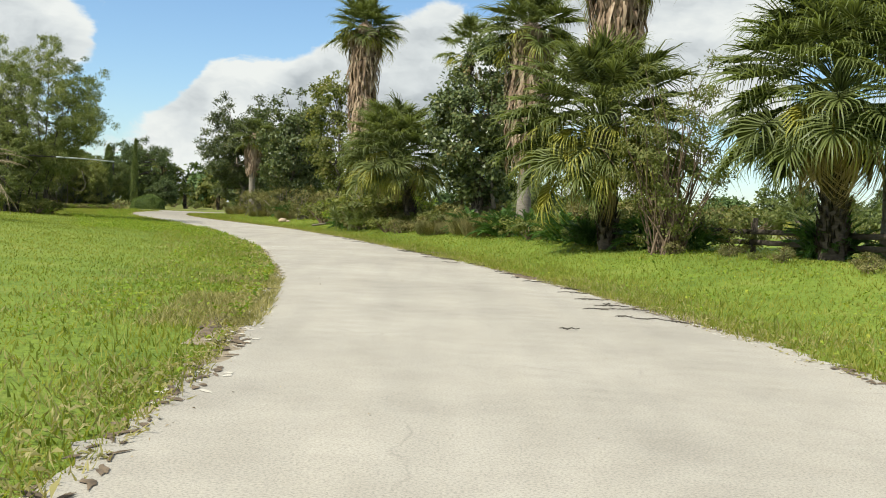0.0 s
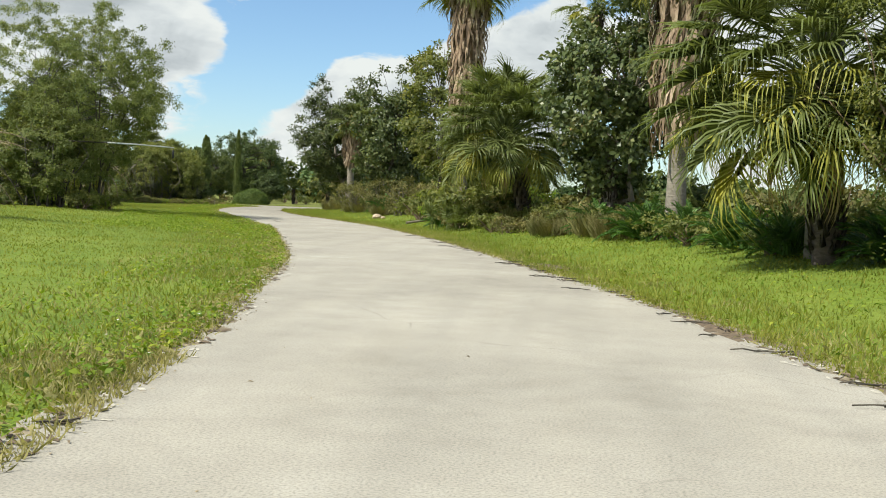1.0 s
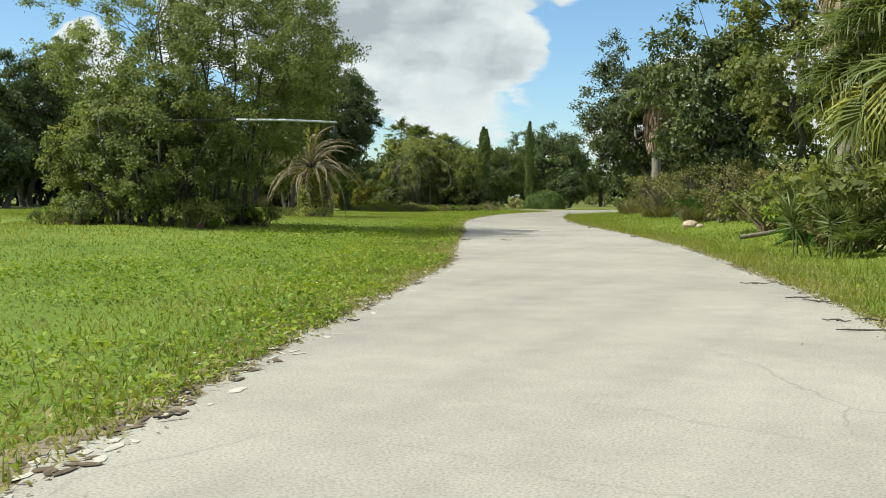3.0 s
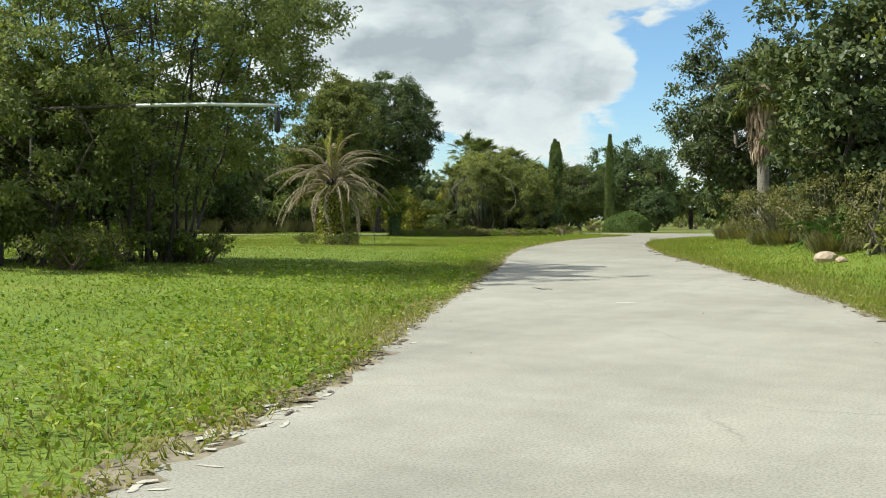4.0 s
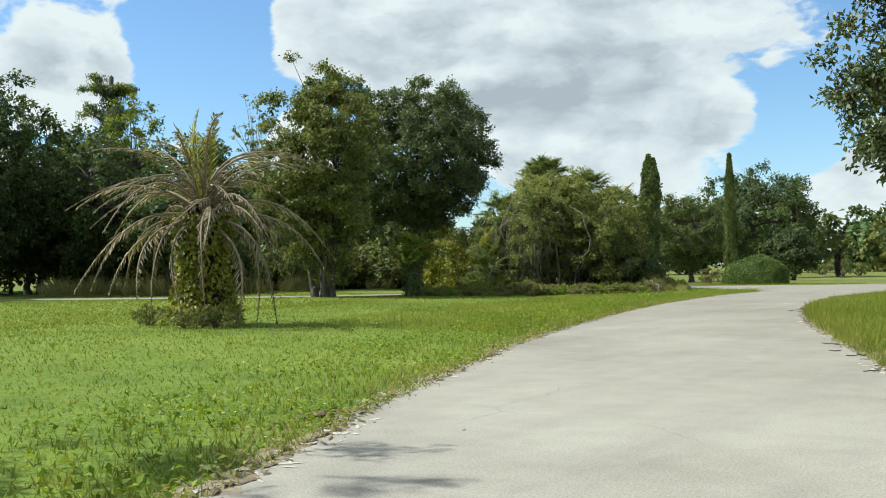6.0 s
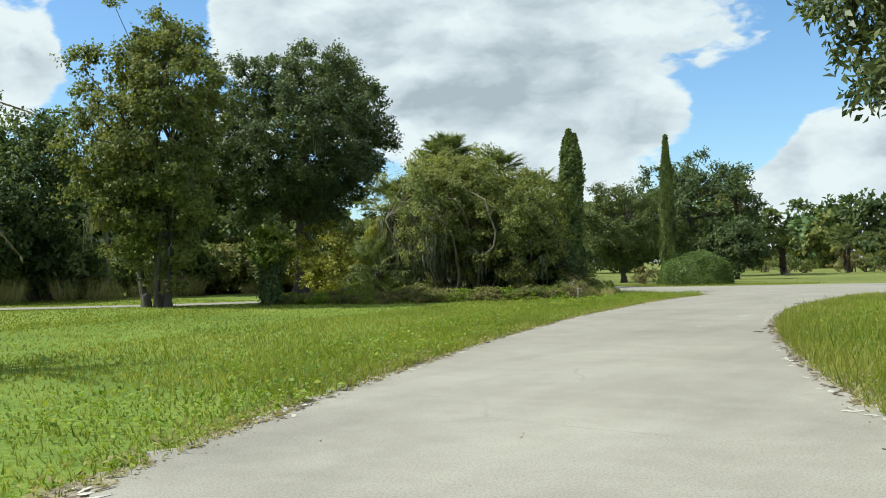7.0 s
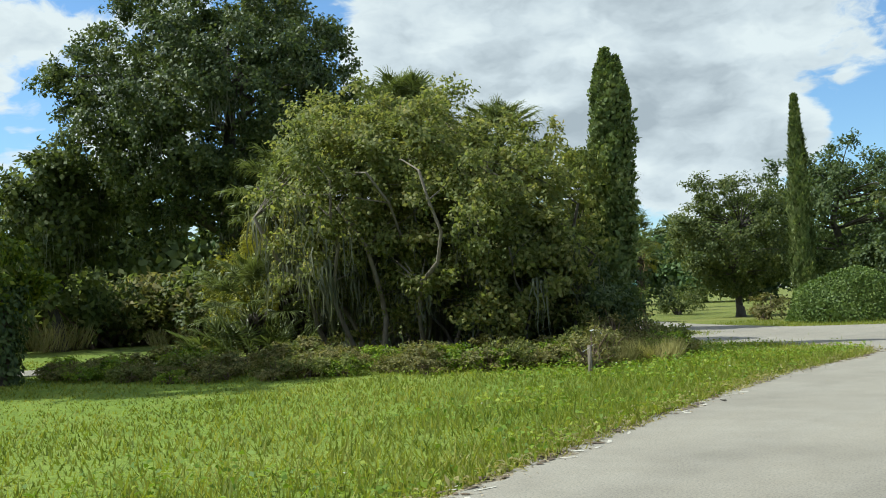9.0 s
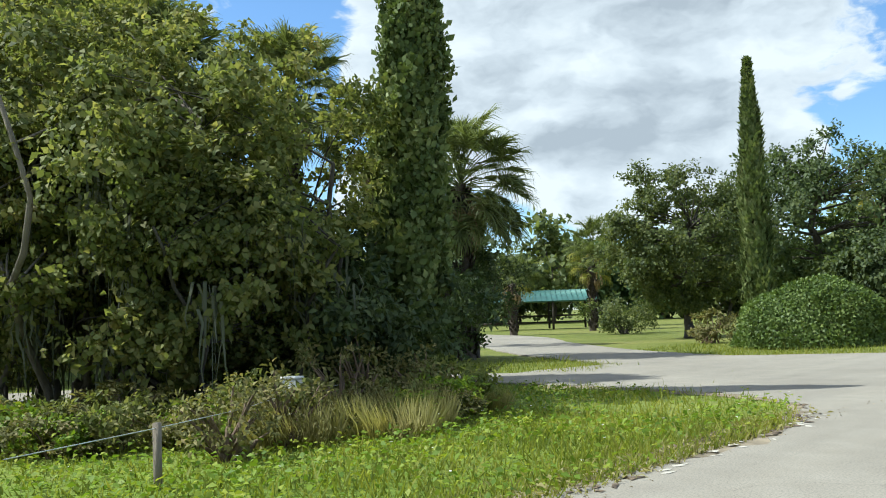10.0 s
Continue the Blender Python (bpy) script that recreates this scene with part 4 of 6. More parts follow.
sabal(-1.7, 55.4, 4.0, 3.1, 110, 5, 28, 0.28, (-1.1, 0.0), lo=-30, label="short bushy cabbage palm with yellowing lower fronds")
sabal(1.0, 56.0, 10.0, 2.0, 30, 6, 2, 0.2)
tree(1.9, 48.2, 8.8, 3.2, 0.9, M_MAGNOLIA, "dark glossy evergreen magnolia beside the road", 110, 22000, 0.21, 0.16, bark=M_PALE, low=0.3, group="magnolias", name="magnolia")
tree(-19.3, 97.3, 11.0, 4.4, 0.6, M_MAGNOLIA, "big dark glossy evergreen magnolia beside the road", 140, 40000, 0.2, 0.22, width=0.5, bark=M_PALE, low=0.3, group="magnolias", name="magnolia")
tree(-11.8, 80.5, 9.8, 3.0, 0.6, M_MAGNOLIA, "dark evergreen magnolia behind the scrub", 90, 15000, 0.24, 0.16, group="magnolias", name="magnolia")
tree(-7.6, 70.5, 10.6, 2.5, 0.8, M_OLIVE, "thin grey-leaved tree with an open crown", 80, 10000, 0.2, 0.14, bare=0.12)
tree(-13.0, 88.5, 9.0, 2.8, 0.4, M_OAK, "leafy dark tree behind the roadside scrub", 80, 13000, 0.22, 0.14)
tree(-4.0, 64.5, 6.8, 2.4, 0.3, M_OAK, "leafy tree behind the roadside scrub", 70, 11000, 0.2, 0.13)
shrub(6.4, 28.9, 5.8, 2.1, M_OLIVE, "tall twiggy shrub with pale stems and sparse olive leaves", 9500, 0.10, 80, bark=M_CRAPE, clumps=90, sparse=True, stem=0.034)
for x, y, h in [(-12.6, 79.0, 3.0), (-14.9, 84.0, 3.0), (-16.6, 88.5, 3.0), (-10.0, 73.5, 3.0), (-6.2, 66.0, 2.8)]:
    shrub(x, y, h * 0.85, 1.7, M_BROWNWEED, "dry twiggy roadside shrub with pale stems", 3000, 0.11, 24, bark=M_PALE, sparse=True, clumps=36, group="twiggy shrubs")


def right_of(y, off):
    return float(np.interp(y, RIGHT_Y, RIGHT_X)) + off


# a bank of scrub in two uneven rows
protos = []
for i, (mat, label) in enumerate([(M_BROWNWEED, "low tangle of brownish green weeds"), (M_OAK, "low green roadside bush"), (M_OLIVE, "low olive-green roadside bush"), (M_BROWNWEED, "low tangle of brownish green weeds"), (M_WEED, "low fresh green roadside bush")]):
    protos.append(shrub(right_of(52 + 6 * i, 6.4), 52 + 6 * i, 1.3, 1.25, mat, label, 1250, 0.145, 10, group="roadside scrub", clumps=30, bark=M_CRAPE))
for row, (lo, hi) in enumerate([(5.4, 6.8), (7.2, 9.6)]):
    y = 14.0 + row
    while y < 113:
        if y < 36 and row == 1:
            y = 36.0
        x = right_of(y, rng.uniform(lo, hi))
        k = rng.choice([0, 1, 2, 3, 4], p=[0.36, 0.14, 0.16, 0.28, 0.06])
        s = rng.uniform(0.55, 1.0) * (1.0 if row == 0 else 1.45) * float(np.interp(y, [30, 40], [0.32, 1.0]))
        copy_thing(protos[k], pose(x, y, terrain(x, y) - 0.03, 0, 0, rng.uniform(0, 360)) @ Matrix.Diagonal((s * rng.uniform(0.9, 1.3), s * rng.uniform(0.9, 1.3), s * rng.uniform(0.75, 1.15), 1)))
        y += rng.uniform(1.2, 2.1)
tufts = [tuft(right_of(46 + 9 * i, 5.4), 46 + 9 * i, 0.85, 0.8, M_BROWNWEED if i else M_STRAW, 700, "tussock of rough brown grass") for i in range(2)]
for i in range(28):
    y = rng.uniform(40, 112)
    x = right_of(y, rng.uniform(4.2, 6.0))
    copy_thing(tufts[1 if i % 7 else 0], pose(x, y, terrain(x, y) - 0.02, 0, 0, rng.uniform(0, 360)) @ Matrix.Scale(rng.uniform(0.6, 1.1), 4))
for x, y, r in [(-5.2, 57.0, 1.0), (-12.6, 79.5, 0.9), (-45.6, 113.4, 1.3), (-44.4, 111.4, 1.1), (-45.9, 112.4, 1.1)]:
    palmetto(x, y, r, 26)
for x, y, r in [(2.55, 42.3, 1.15), (3.5, 40.4, 1.0), (4.3, 36.2, 1.1), (6.3, 31.0, 1.1), (4.9, 33.6, 1.0), (9.9, 26.2, 1.1), (1.2, 46.4, 1.1), (2.6, 44.2, 1.0), (-11.6, 77.0, 1.2), (-5.9, 61.2, 1.0), (7.5, 30.9, 0.9)]:
    coontie(x, y, r)
# taller tangle between the palms
for x, y, s, k in [(-5.2, 59.6, 1.7, 1), (-4.3, 58.6, 2.3, 2), (-5.0, 61.5, 2.4, 0), (-3.6, 60.4, 1.6, 2), (-6.0, 63.0, 1.5, 4), (-2.6, 57.6, 1.5, 1), (-0.8, 53.8, 1.1, 0), (0.3, 50.6, 1.2, 2), (-1.2, 51.2, 0.9, 1), (3.0, 46.0, 1.3, 1), (4.6, 42.5, 1.5, 2), (5.2, 38.0, 1.5, 1), (6.8, 34.5, 1.4, 2), (9.0, 31.0, 0.9, 0), (10.2, 28.6, 0.7, 3), (12.0, 27.4, 0.7, 1), (-7.9, 67.0, 1.6, 2), (-3.0, 53.2, 0.95, 0), (-2.2, 51.6, 0.8, 3)]:
    copy_thing(protos[[2, 0, 2, 3, 4][k]], pose(x, y, terrain(x, y) - 0.03, 0, 0, x * 77) @ Matrix.Diagonal((s * 0.8, s * 0.8, s * 0.72, 1)))
snag = thing("dead_palm_trunk", 1.55, 47.6, "pale dead palm trunk with peeling leaf bases", "trunk")
palm_trunk(snag, 2.7, 0.24, 0.2, True, (-0.12, 0.0), M_PALE)

# ---- the left lawn ----
tree(-25.6, 62.5, 10.8, 5.6, 1.0, M_LIGHT, "big many-stemmed tree with fine light green leaves", 420, 120000, 0.105, 0.065, stems=16, spread=1.0, low=0.3, limbs=170, width=0.5, sway=0.04, cover=0.85)
tree(-25.4, 58.6, 5.0, 2.6, 0.2, M_LIGHT, "low leafy tree beneath the taller stems", 110, 20000, 0.13, 0.06, stems=7, spread=0.8, low=0.1, width=0.5, sway=0.04)
tree(-27.6, 60.0, 4.8, 2.5, 0.2, M_OLIVE, "low leafy tree beneath the taller stems", 110, 16000, 0.14, 0.06, stems=6, spread=0.8, low=0.1, width=0.5, sway=0.04)
date_palm(-35.1, 83.6, 2.95, 1.2, "withered date palm with drooping brown fronds and a vine-covered trunk")
date_palm(-19.1, 41.2, 2.1, 0.85, "withered date palm with hanging dry fronds", 40, False)
tree(-74.6, 99.6, 14.2, 4.7, 1.2, M_DARK, "dense dark oak at the edge of the lawn", 130, 26000, 0.24, 0.3, stems=2, spread=0.4)
tree(-73.0, 92.0, 8.1, 4.8, 1.0, M_DARK, "dense dark oak at the edge of the lawn", 110, 20000, 0.27, 0.3)
tree(-77.4, 113.2, 14.6, 3.7, 0.8, M_YELLOW, "tall yellow-green tree with a ragged crown", 90, 14000, 0.2, 0.2)
tree(-66.6, 110.2, 11.0, 2.9, 0.8, M_DARK, "dark leafy tree beside the lane", 80, 14000, 0.24, 0.2)


def bald_cypress(x, y, height, label):
    """A tall bare trunk with a few level limbs, flat leaf sprays at their ends and beards of moss."""
    t = thing("bald_cypress", x, y, label, "tree")
    tb = Buf()
    p = limb(tb, (0, 0, -0.2), (0.3, 0.2, height - 1.2), 0.62, 0.2, wob=0.015, sides=10, k=10)
    ends, size = [], []
    # turn in degrees, height as a share of the whole, reach, rise
    for turn, f, reach, rise in [(215, 0.70, 5.2, 0.3), (225, 0.73, 3.2, 0.8), (205, 0.68, 3.6, -0.2), (20, 0.88, 2.6, 1.4), (100, 0.9, 2.4, 1.6), (200, 0.88, 2.6, 1.5), (280, 0.9, 2.3, 1.7),
                                 (330, 0.84, 2.2, 1.2), (60, 0.95, 1.7, 1.2), (160, 0.95, 1.8, 1.2), (240, 0.96, 1.6, 1.1), (0, 0.97, 1.0, 1.0), (30, 0.76, 1.6, 0.3), (120, 0.8, 1.5, 0.4)]:
        k = p[int(f * (len(p) - 1))]
        end = k + np.array([math.cos(radians(turn)) * reach, math.sin(radians(turn)) * reach, rise])
        limb(tb, k, end, 0.16, 0.04, sag=0.04, sides=6)
        for w in (0.55, 0.8, 1.0):
            ends.append(k + (end - k) * w + rng.normal(size=3) * 0.25)
            size.append(rng.uniform(0.6, 0.95))
    part("trunk", tb.mesh("trunk", M_BARK, True), t)
    cb = Buf()
    clump_leaves(cb, np.array(ends), np.array(size), 11000, 0.2, 0.1, 0.55)
    part("crown", cb.mesh("crown", M_OAK), t)
    hang_moss(t, np.array(ends)[:24], 0.6, 60, 1.4)
    vb = Buf()
    n = 5000
    a, z = rng.uniform(0, 6.28, n), height * (0.3 + 0.6 * rng.random(n))
    r = 0.55 + 0.35 * rng.random(n)
    cx, cy = np.interp(z, p[:, 2], p[:, 0]), np.interp(z, p[:, 2], p[:, 1])
    d = np.column_stack([np.cos(a), np.sin(a), np.zeros(n)])
    leaves(vb, np.column_stack([cx, cy, z]) + d * r[:, None], d * 0.4 + rng.normal(size=(n, 3)) * 0.5 + [0, 0, -0.6], d, rng.uniform(0.14, 0.28, n), rng.uniform(0.08, 0.16, n))
    part("vine", vb.mesh("vine", M_DARK), t, "dark vine leaves up the trunk")
    return t


bald_cypress(-92.1, 121.7, 19.9, "tall bald cypress hung with moss, its flat crown above the wood")
for x, y, h, r in [(-83.3, 98.1, 6.7, 4.2), (-80.2, 106.5, 8.3, 3.6), (-73.3, 111.7, 8.3, 3.4), (-64.8, 106.2, 6.3, 2.6), (-69.9, 93.3, 5.8, 3.2)]:
    tree(x, y, h, r, 1.3, M_DARK, "dark leafy tree beyond the lane", 80, 12000, 0.26, 0.26, group="trees beyond the lane")
tree(-80.0, 101.7, 12.6, 4.2, 1.4, M_DARK, "dark leafy tree hung with moss beyond the lane", 100, 14000, 0.25, 0.26, group="trees beyond the lane", moss=0)
tree(-71.4, 106.0, 11.1, 3.8, 1.4, M_DARK, "dark leafy tree hung with moss beyond the lane", 100, 14000, 0.25, 0.26, group="trees beyond the lane", moss=0)
tree(-80.5, 107.7, 14.1, 4.0, 1.4, M_DARK, "dark leafy tree hung with moss beyond the lane", 100, 14000, 0.25, 0.26, group="trees beyond the lane", moss=0)
tree(-61.8, 116.3, 8.2, 2.5, 2.6, M_OAK, "dark leafy tree hung with moss beyond the lane", 100, 10000, 0.25, 0.26, group="trees beyond the lane", moss=50)
tree(-63.5, 112.5, 12.6, 2.0, 3.0, M_OLIVE, "thin half-bare tree with pale twigs", 60, 2200, 0.16, 0.12, bark=M_PALE, limbs=100, bare=0.3)
tree(-49.6, 103.6, 11.8, 3.3, 0.9, M_OLIVE, "tall olive-leaved tree with several trunks", 230, 52000, 0.155, 0.2, stems=4, spread=0.5, moss=26, sway=0.02)
tree(-56.4, 119.9, 14.2, 6.1, 3.4, M_LIVEOAK, "spreading live oak with a broad dark crown", 460, 120000, 0.155, 0.42, moss=50, low=0.1, sway=0.03, lumpy=0.45)
tree(-43.0, 114.0, 6.9, 3.2, 0.5, M_THICKET, "low tangled tree hung with grey moss", 150, 46000, 0.108, 0.08, bark=M_PALE, stems=8, spread=1.2, moss=260, low=0.15)
tree(-40.7, 115.2, 5.9, 3.3, 0.1, M_THICKET, "low tangled tree with dense dull leaves", 150, 46000, 0.108, 0.08, stems=6, spread=0.9, moss=60, low=-0.1)
sabal(-45.2, 113.2, 3.7, 1.6, 34, 6, 16, 0.22, label="cabbage palm with yellowing fronds at the edge of the thicket")
sabal(-45.2, 112.0, 1.1, 1.5, 26, 3, 2, 0.2, label="young cabbage palm at the edge of the thicket")
sabal(-45.5, 118.0, 6.1, 1.55, 74, 8, 4, 0.22, lo=-40)
sabal(-43.2, 119.4, 5.4, 1.5, 70, 8, 4, 0.22, lo=-40)
tree(-41.7, 113.7, 6.3, 2.8, 0.6, M_THICKET, "low tangled tree hung with grey moss", 140, 42000, 0.105, 0.08, bark=M_PALE, stems=6, spread=0.9, moss=90, low=0.1)
tree(-38.9, 114.6, 4.1, 1.6, 0.1, M_THICKET, "leafy tangle closing the end of the thicket", 70, 16000, 0.12, 0.06, stems=5, spread=0.6, moss=14, low=-0.1)
sabal(-44.6, 117.0, 6.0, 1.5, 70, 8, 4, 0.22, lo=-40)
sabal(-45.9, 128.0, 4.7, 1.95, 100, 26, 2, 0.24, lo=-58)
for x, y, h, r in [(-46.3, 127.2, 2.2, 1.6), (-45.5, 127.0, 3.0, 1.1), (-46.6, 129.4, 4.0, 1.5), (-47.8, 127.8, 3.0, 1.8)]:
    shrub(x, y, h, r, M_DARK, "dark shrub at the foot of a palm", 4500, 0.12, 8, clumps=36, group="shrubs round the palm")
for x, y, h, r in [(-42.0, 117.0, 3.2, 2.4), (-39.6, 118.0, 2.8, 1.8), (-40.0, 115.2, 1.9, 1.8), (-38.6, 116.2, 1.8, 1.5)]:
    shrub(x, y, h, r, M_DARK, "dark shrub grown into the foot of the thicket", 6500, 0.13, 10, clumps=44, group="shrubs under the thicket")
sabal(-55.6, 134.5, 7.4, 2.1, 28, 5, 4, 0.22)
cypress_tree(-39.15, 118.3, 7.5, 0.52, "tall columnar cypress with a forked top, overgrown with vine leaves", (0.3, 0.0), 26000, 2, True)
cypress_tree(-42.0, 138.5, 9.4, 0.42, "slim pointed columnar cypress", (0, 0), 13000)
dome_bush(-39.3, 135.9, 2.25, 1.88, M_WEEDBUSH, "rounded clipped green bush on the grass")
tree(-47.5, 144.4, 7.6, 3.7, 0.5, M_OAK, "round-headed oak on the grass", 130, 36000, 0.14, 0.2, lumpy=0.6)
tree(-49.5, 165.4, 11.4, 6.6, 0.6, M_DARK, "broad dark oak in the distance", 150, 32000, 0.24, 0.35, lumpy=0.5)
tree(-41.0, 149.6, 4.4, 2.4, 0.1, M_DARK, "rounded dark evergreen bush tree", 70, 11000, 0.2, 0.15)
sabal(-45.5, 164.0, 7.0, 1.9, 26, 6, 2, 0.2)
sabal(-42.7, 168.5, 2.3, 1.8, 24, 4, 4, 0.2)
sabal(-61.4, 159.3, 3.7, 1.6, 30, 8, 6, 0.2)
sabal(-61.5, 151.4, 2.7, 1.6, 30, 14, 4, 0.2)
shrub(-54.0, 150.1, 1.9, 2.0, M_OAK, "leafy green shrub near the shed", 4000, 0.14, 8)
sabal(-65.7, 166.5, 5.2, 2.1, 30, 3, 10, 0.2)

shrub(-53.8, 118.6, 3.8, 1.7, M_VINE, "bright yellow-green shrub behind the oak", 5200, 0.15, 10, clumps=44, group="yellow-green shrubs")
shrub(-51.0, 117.1, 3.2, 1.4, M_VINE, "bright yellow-green shrub behind the oak", 5200, 0.15, 10, clumps=44, group="yellow-green shrubs")
shrub(-58.4, 122.6, 3.0, 1.6, M_VINE, "bright yellow-green shrub behind the oak", 5200, 0.15, 10, clumps=44, group="yellow-green shrubs")
shrub(-50.7, 118.2, 4.6, 1.7, M_LIGHT, "tall pale olive shrub beside the thicket", 8000, 0.12, 12, clumps=60)

# weeds at the foot of the thicket and of the big tree
for i in range(86):
    u = rng.random()
    v = rng.random()
    x = np.interp(u, [0, 0.35, 0.6, 0.8, 1], [-46.2, -41.6, -38.8, -36.8, -35.9]) * (1 - v) + np.interp(u, [0, 0.35, 0.6, 0.8, 1], [-47.6, -43.6, -40.2, -38.0, -37.2]) * v
    y = np.interp(u, [0, 0.35, 0.6, 0.8, 1], [106.9, 108.0, 109.6, 112.0, 115.4]) * (1 - v) + np.interp(u, [0, 0.35, 0.6, 0.8, 1], [109.2, 111.0, 112.4, 113.9, 116.6]) * v
    s = rng.uniform(0.28, 0.5) * (0.8 + 0.5 * v)
    copy_thing(protos[[0, 3, 0, 2, 4][rng.integers(0, 5)]], pose(x, y, terrain(x, y) - 0.03, 0, 0, rng.uniform(0, 360)) @ Matrix.Diagonal((s * 1.2, s * 1.2, s * 0.9, 1)))
for i in range(9):
    x, y = -36.5 + rng.normal() * 0.5, 114.6 + rng.normal() * 0.9
    copy_thing(tufts[i % 2], pose(x, y, terrain(x, y) - 0.02, 0, 0, rng.uniform(0, 360)) @ Matrix.Scale(rng.uniform(0.35, 0.65), 4))
for i in range(20):
    a = rng.uniform(0, 6.28)
    x, y = -26.2 + 3.0 * math.cos(a) + rng.normal() * 0.5, 60.4 + 3.0 * math.sin(a) + rng.normal() * 0.5
    copy_thing(protos[[1, 4, 2][i % 3]], pose(x, y, terrain(x, y) - 0.03, 0, 0, rng.uniform(0, 360)) @ Matrix.Scale(rng.uniform(0.35, 0.8), 4))
for x, y, s in [(-36.2, 82.8, 0.45), (-33.9, 83.0, 0.5), (-34.2, 82.3, 0.4), (-43.6, 138.0, 0.9), (-37.0, 113.6, 0.6), (-37.6, 112.0, 0.5), (-36.9, 116.5, 0.6)]:
    copy_thing(protos[2 if s < 0.8 else 0], pose(x, y, terrain(x, y) - 0.03, 0, 0, x * 50) @ Matrix.Scale(s, 4))

# ---- woods round the park ----
wood = []
for i, (mat, h, r) in enumerate([(M_FAR, 8.5, 4.2), (M_DARK, 9.5, 4.4), (M_OLIVE, 7.0, 3.8), (M_OAK, 10.5, 4.8)]):
    wood.append(tree(-92.0 + 4 * i, 140.0 - 9 * i, h, r, 0.2, mat, "leafy tree in the belt of woods round the park", 60, 2000, 0.8, 0.2, low=0.05, group="woods round the park", limbs=14))
belt = smooth_curve([(-95, 20), (-92, 60), (-88, 95), (-84, 125), (-92, 160), (-88, 195), (-60, 215), (-20, 225), (30, 215), (75, 190), (100, 150), (110, 100), (112, 50), (110, 0)], 5.5)
for i, (x, y) in enumerate(belt):
    for back in ((0, 7) if x < 20 else (0,)):
        px, py = x * (1 + back / 100) + rng.normal() * 2.2, y + back * 0.4 + rng.normal() * 2.2
        s = rng.uniform(0.7, 1.15)
        copy_thing(wood[rng.integers(0, 4)], pose(px, py, terrain(px, py) - 0.1, 0, 0, rng.uniform(0, 360)) @ Matrix.Diagonal((s * rng.uniform(0.9, 1.2), s * rng.uniform(0.9, 1.2), s, 1)))
# undergrowth beyond the lane
for i in range(44):
    u = 0.42 + 0.58 * i / 43
    x = np.interp(u, [0, 0.35, 0.7, 1], [-80, -70, -64, -56]) + rng.normal() * 1.6
    y = np.interp(u, [0, 0.35, 0.7, 1], [88, 108, 122, 131]) + rng.normal() * 1.6
    s = rng.uniform(1.3, 2.6)
    copy_thing(protos[rng.choice([1, 1, 2, 0])], pose(x, y, terrain(x, y) - 0.05, 0, 0, rng.uniform(0, 360)) @ Matrix.Scale(s, 4))
reed = tuft(-62.0, 116.0, 1.4, 1.3, M_STRAW, 320, "stand of pale dry reeds beyond the lane", "reeds", "reeds beyond the lane")
for i in range(14):
    u = rng.random()
    x, y = -70 + 16 * u + rng.normal(), 101 + 24 * u + rng.normal()
    copy_thing(reed, pose(x, y, terrain(x, y) - 0.02, 0, 0, rng.uniform(0, 360)) @ Matrix.Scale(rng.uniform(0.6, 1.1), 4))

# shrubs, palms and trees along the far field
for i in range(22):
    x, y = -52 + i * 2.9 + rng.normal(), 181 + rng.normal() * 3
    k = rng.uniform(0.9, 1.9)
    copy_thing(protos[[0, 2, 1, 2][i % 4]], pose(x, y, terrain(x, y) - 0.05, 0, 0, rng.uniform(0, 360)) @ Matrix.Scale(k, 4))
for x, y, z in [(-38.0, 172.0, 2.6), (-34.6, 175.0, 2.2)]:
    sabal(x, y, z, 1.9, 26, 5, 3, 0.2)


# hedge and young palms beyond the field on the far side of the brown fence
for i in range(26):
    u = i / 25
    x, y = 40 - 36 * u + rng.normal() * 0.8, 66 + 62 * u + rng.normal() * 1.5
    copy_thing(protos[[1, 2, 1, 0][i % 4]], pose(x, y, terrain(x, y) - 0.05, 0, 0, rng.uniform(0, 360)) @ Matrix.Scale(rng.uniform(1.7, 2.6), 4))
for x, y, z in [(21.5, 62.0, 1.7), (26.0, 66.0, 1.9)]:
    sabal(x, y, z, 1.7, 26, 4, 4, 0.2)

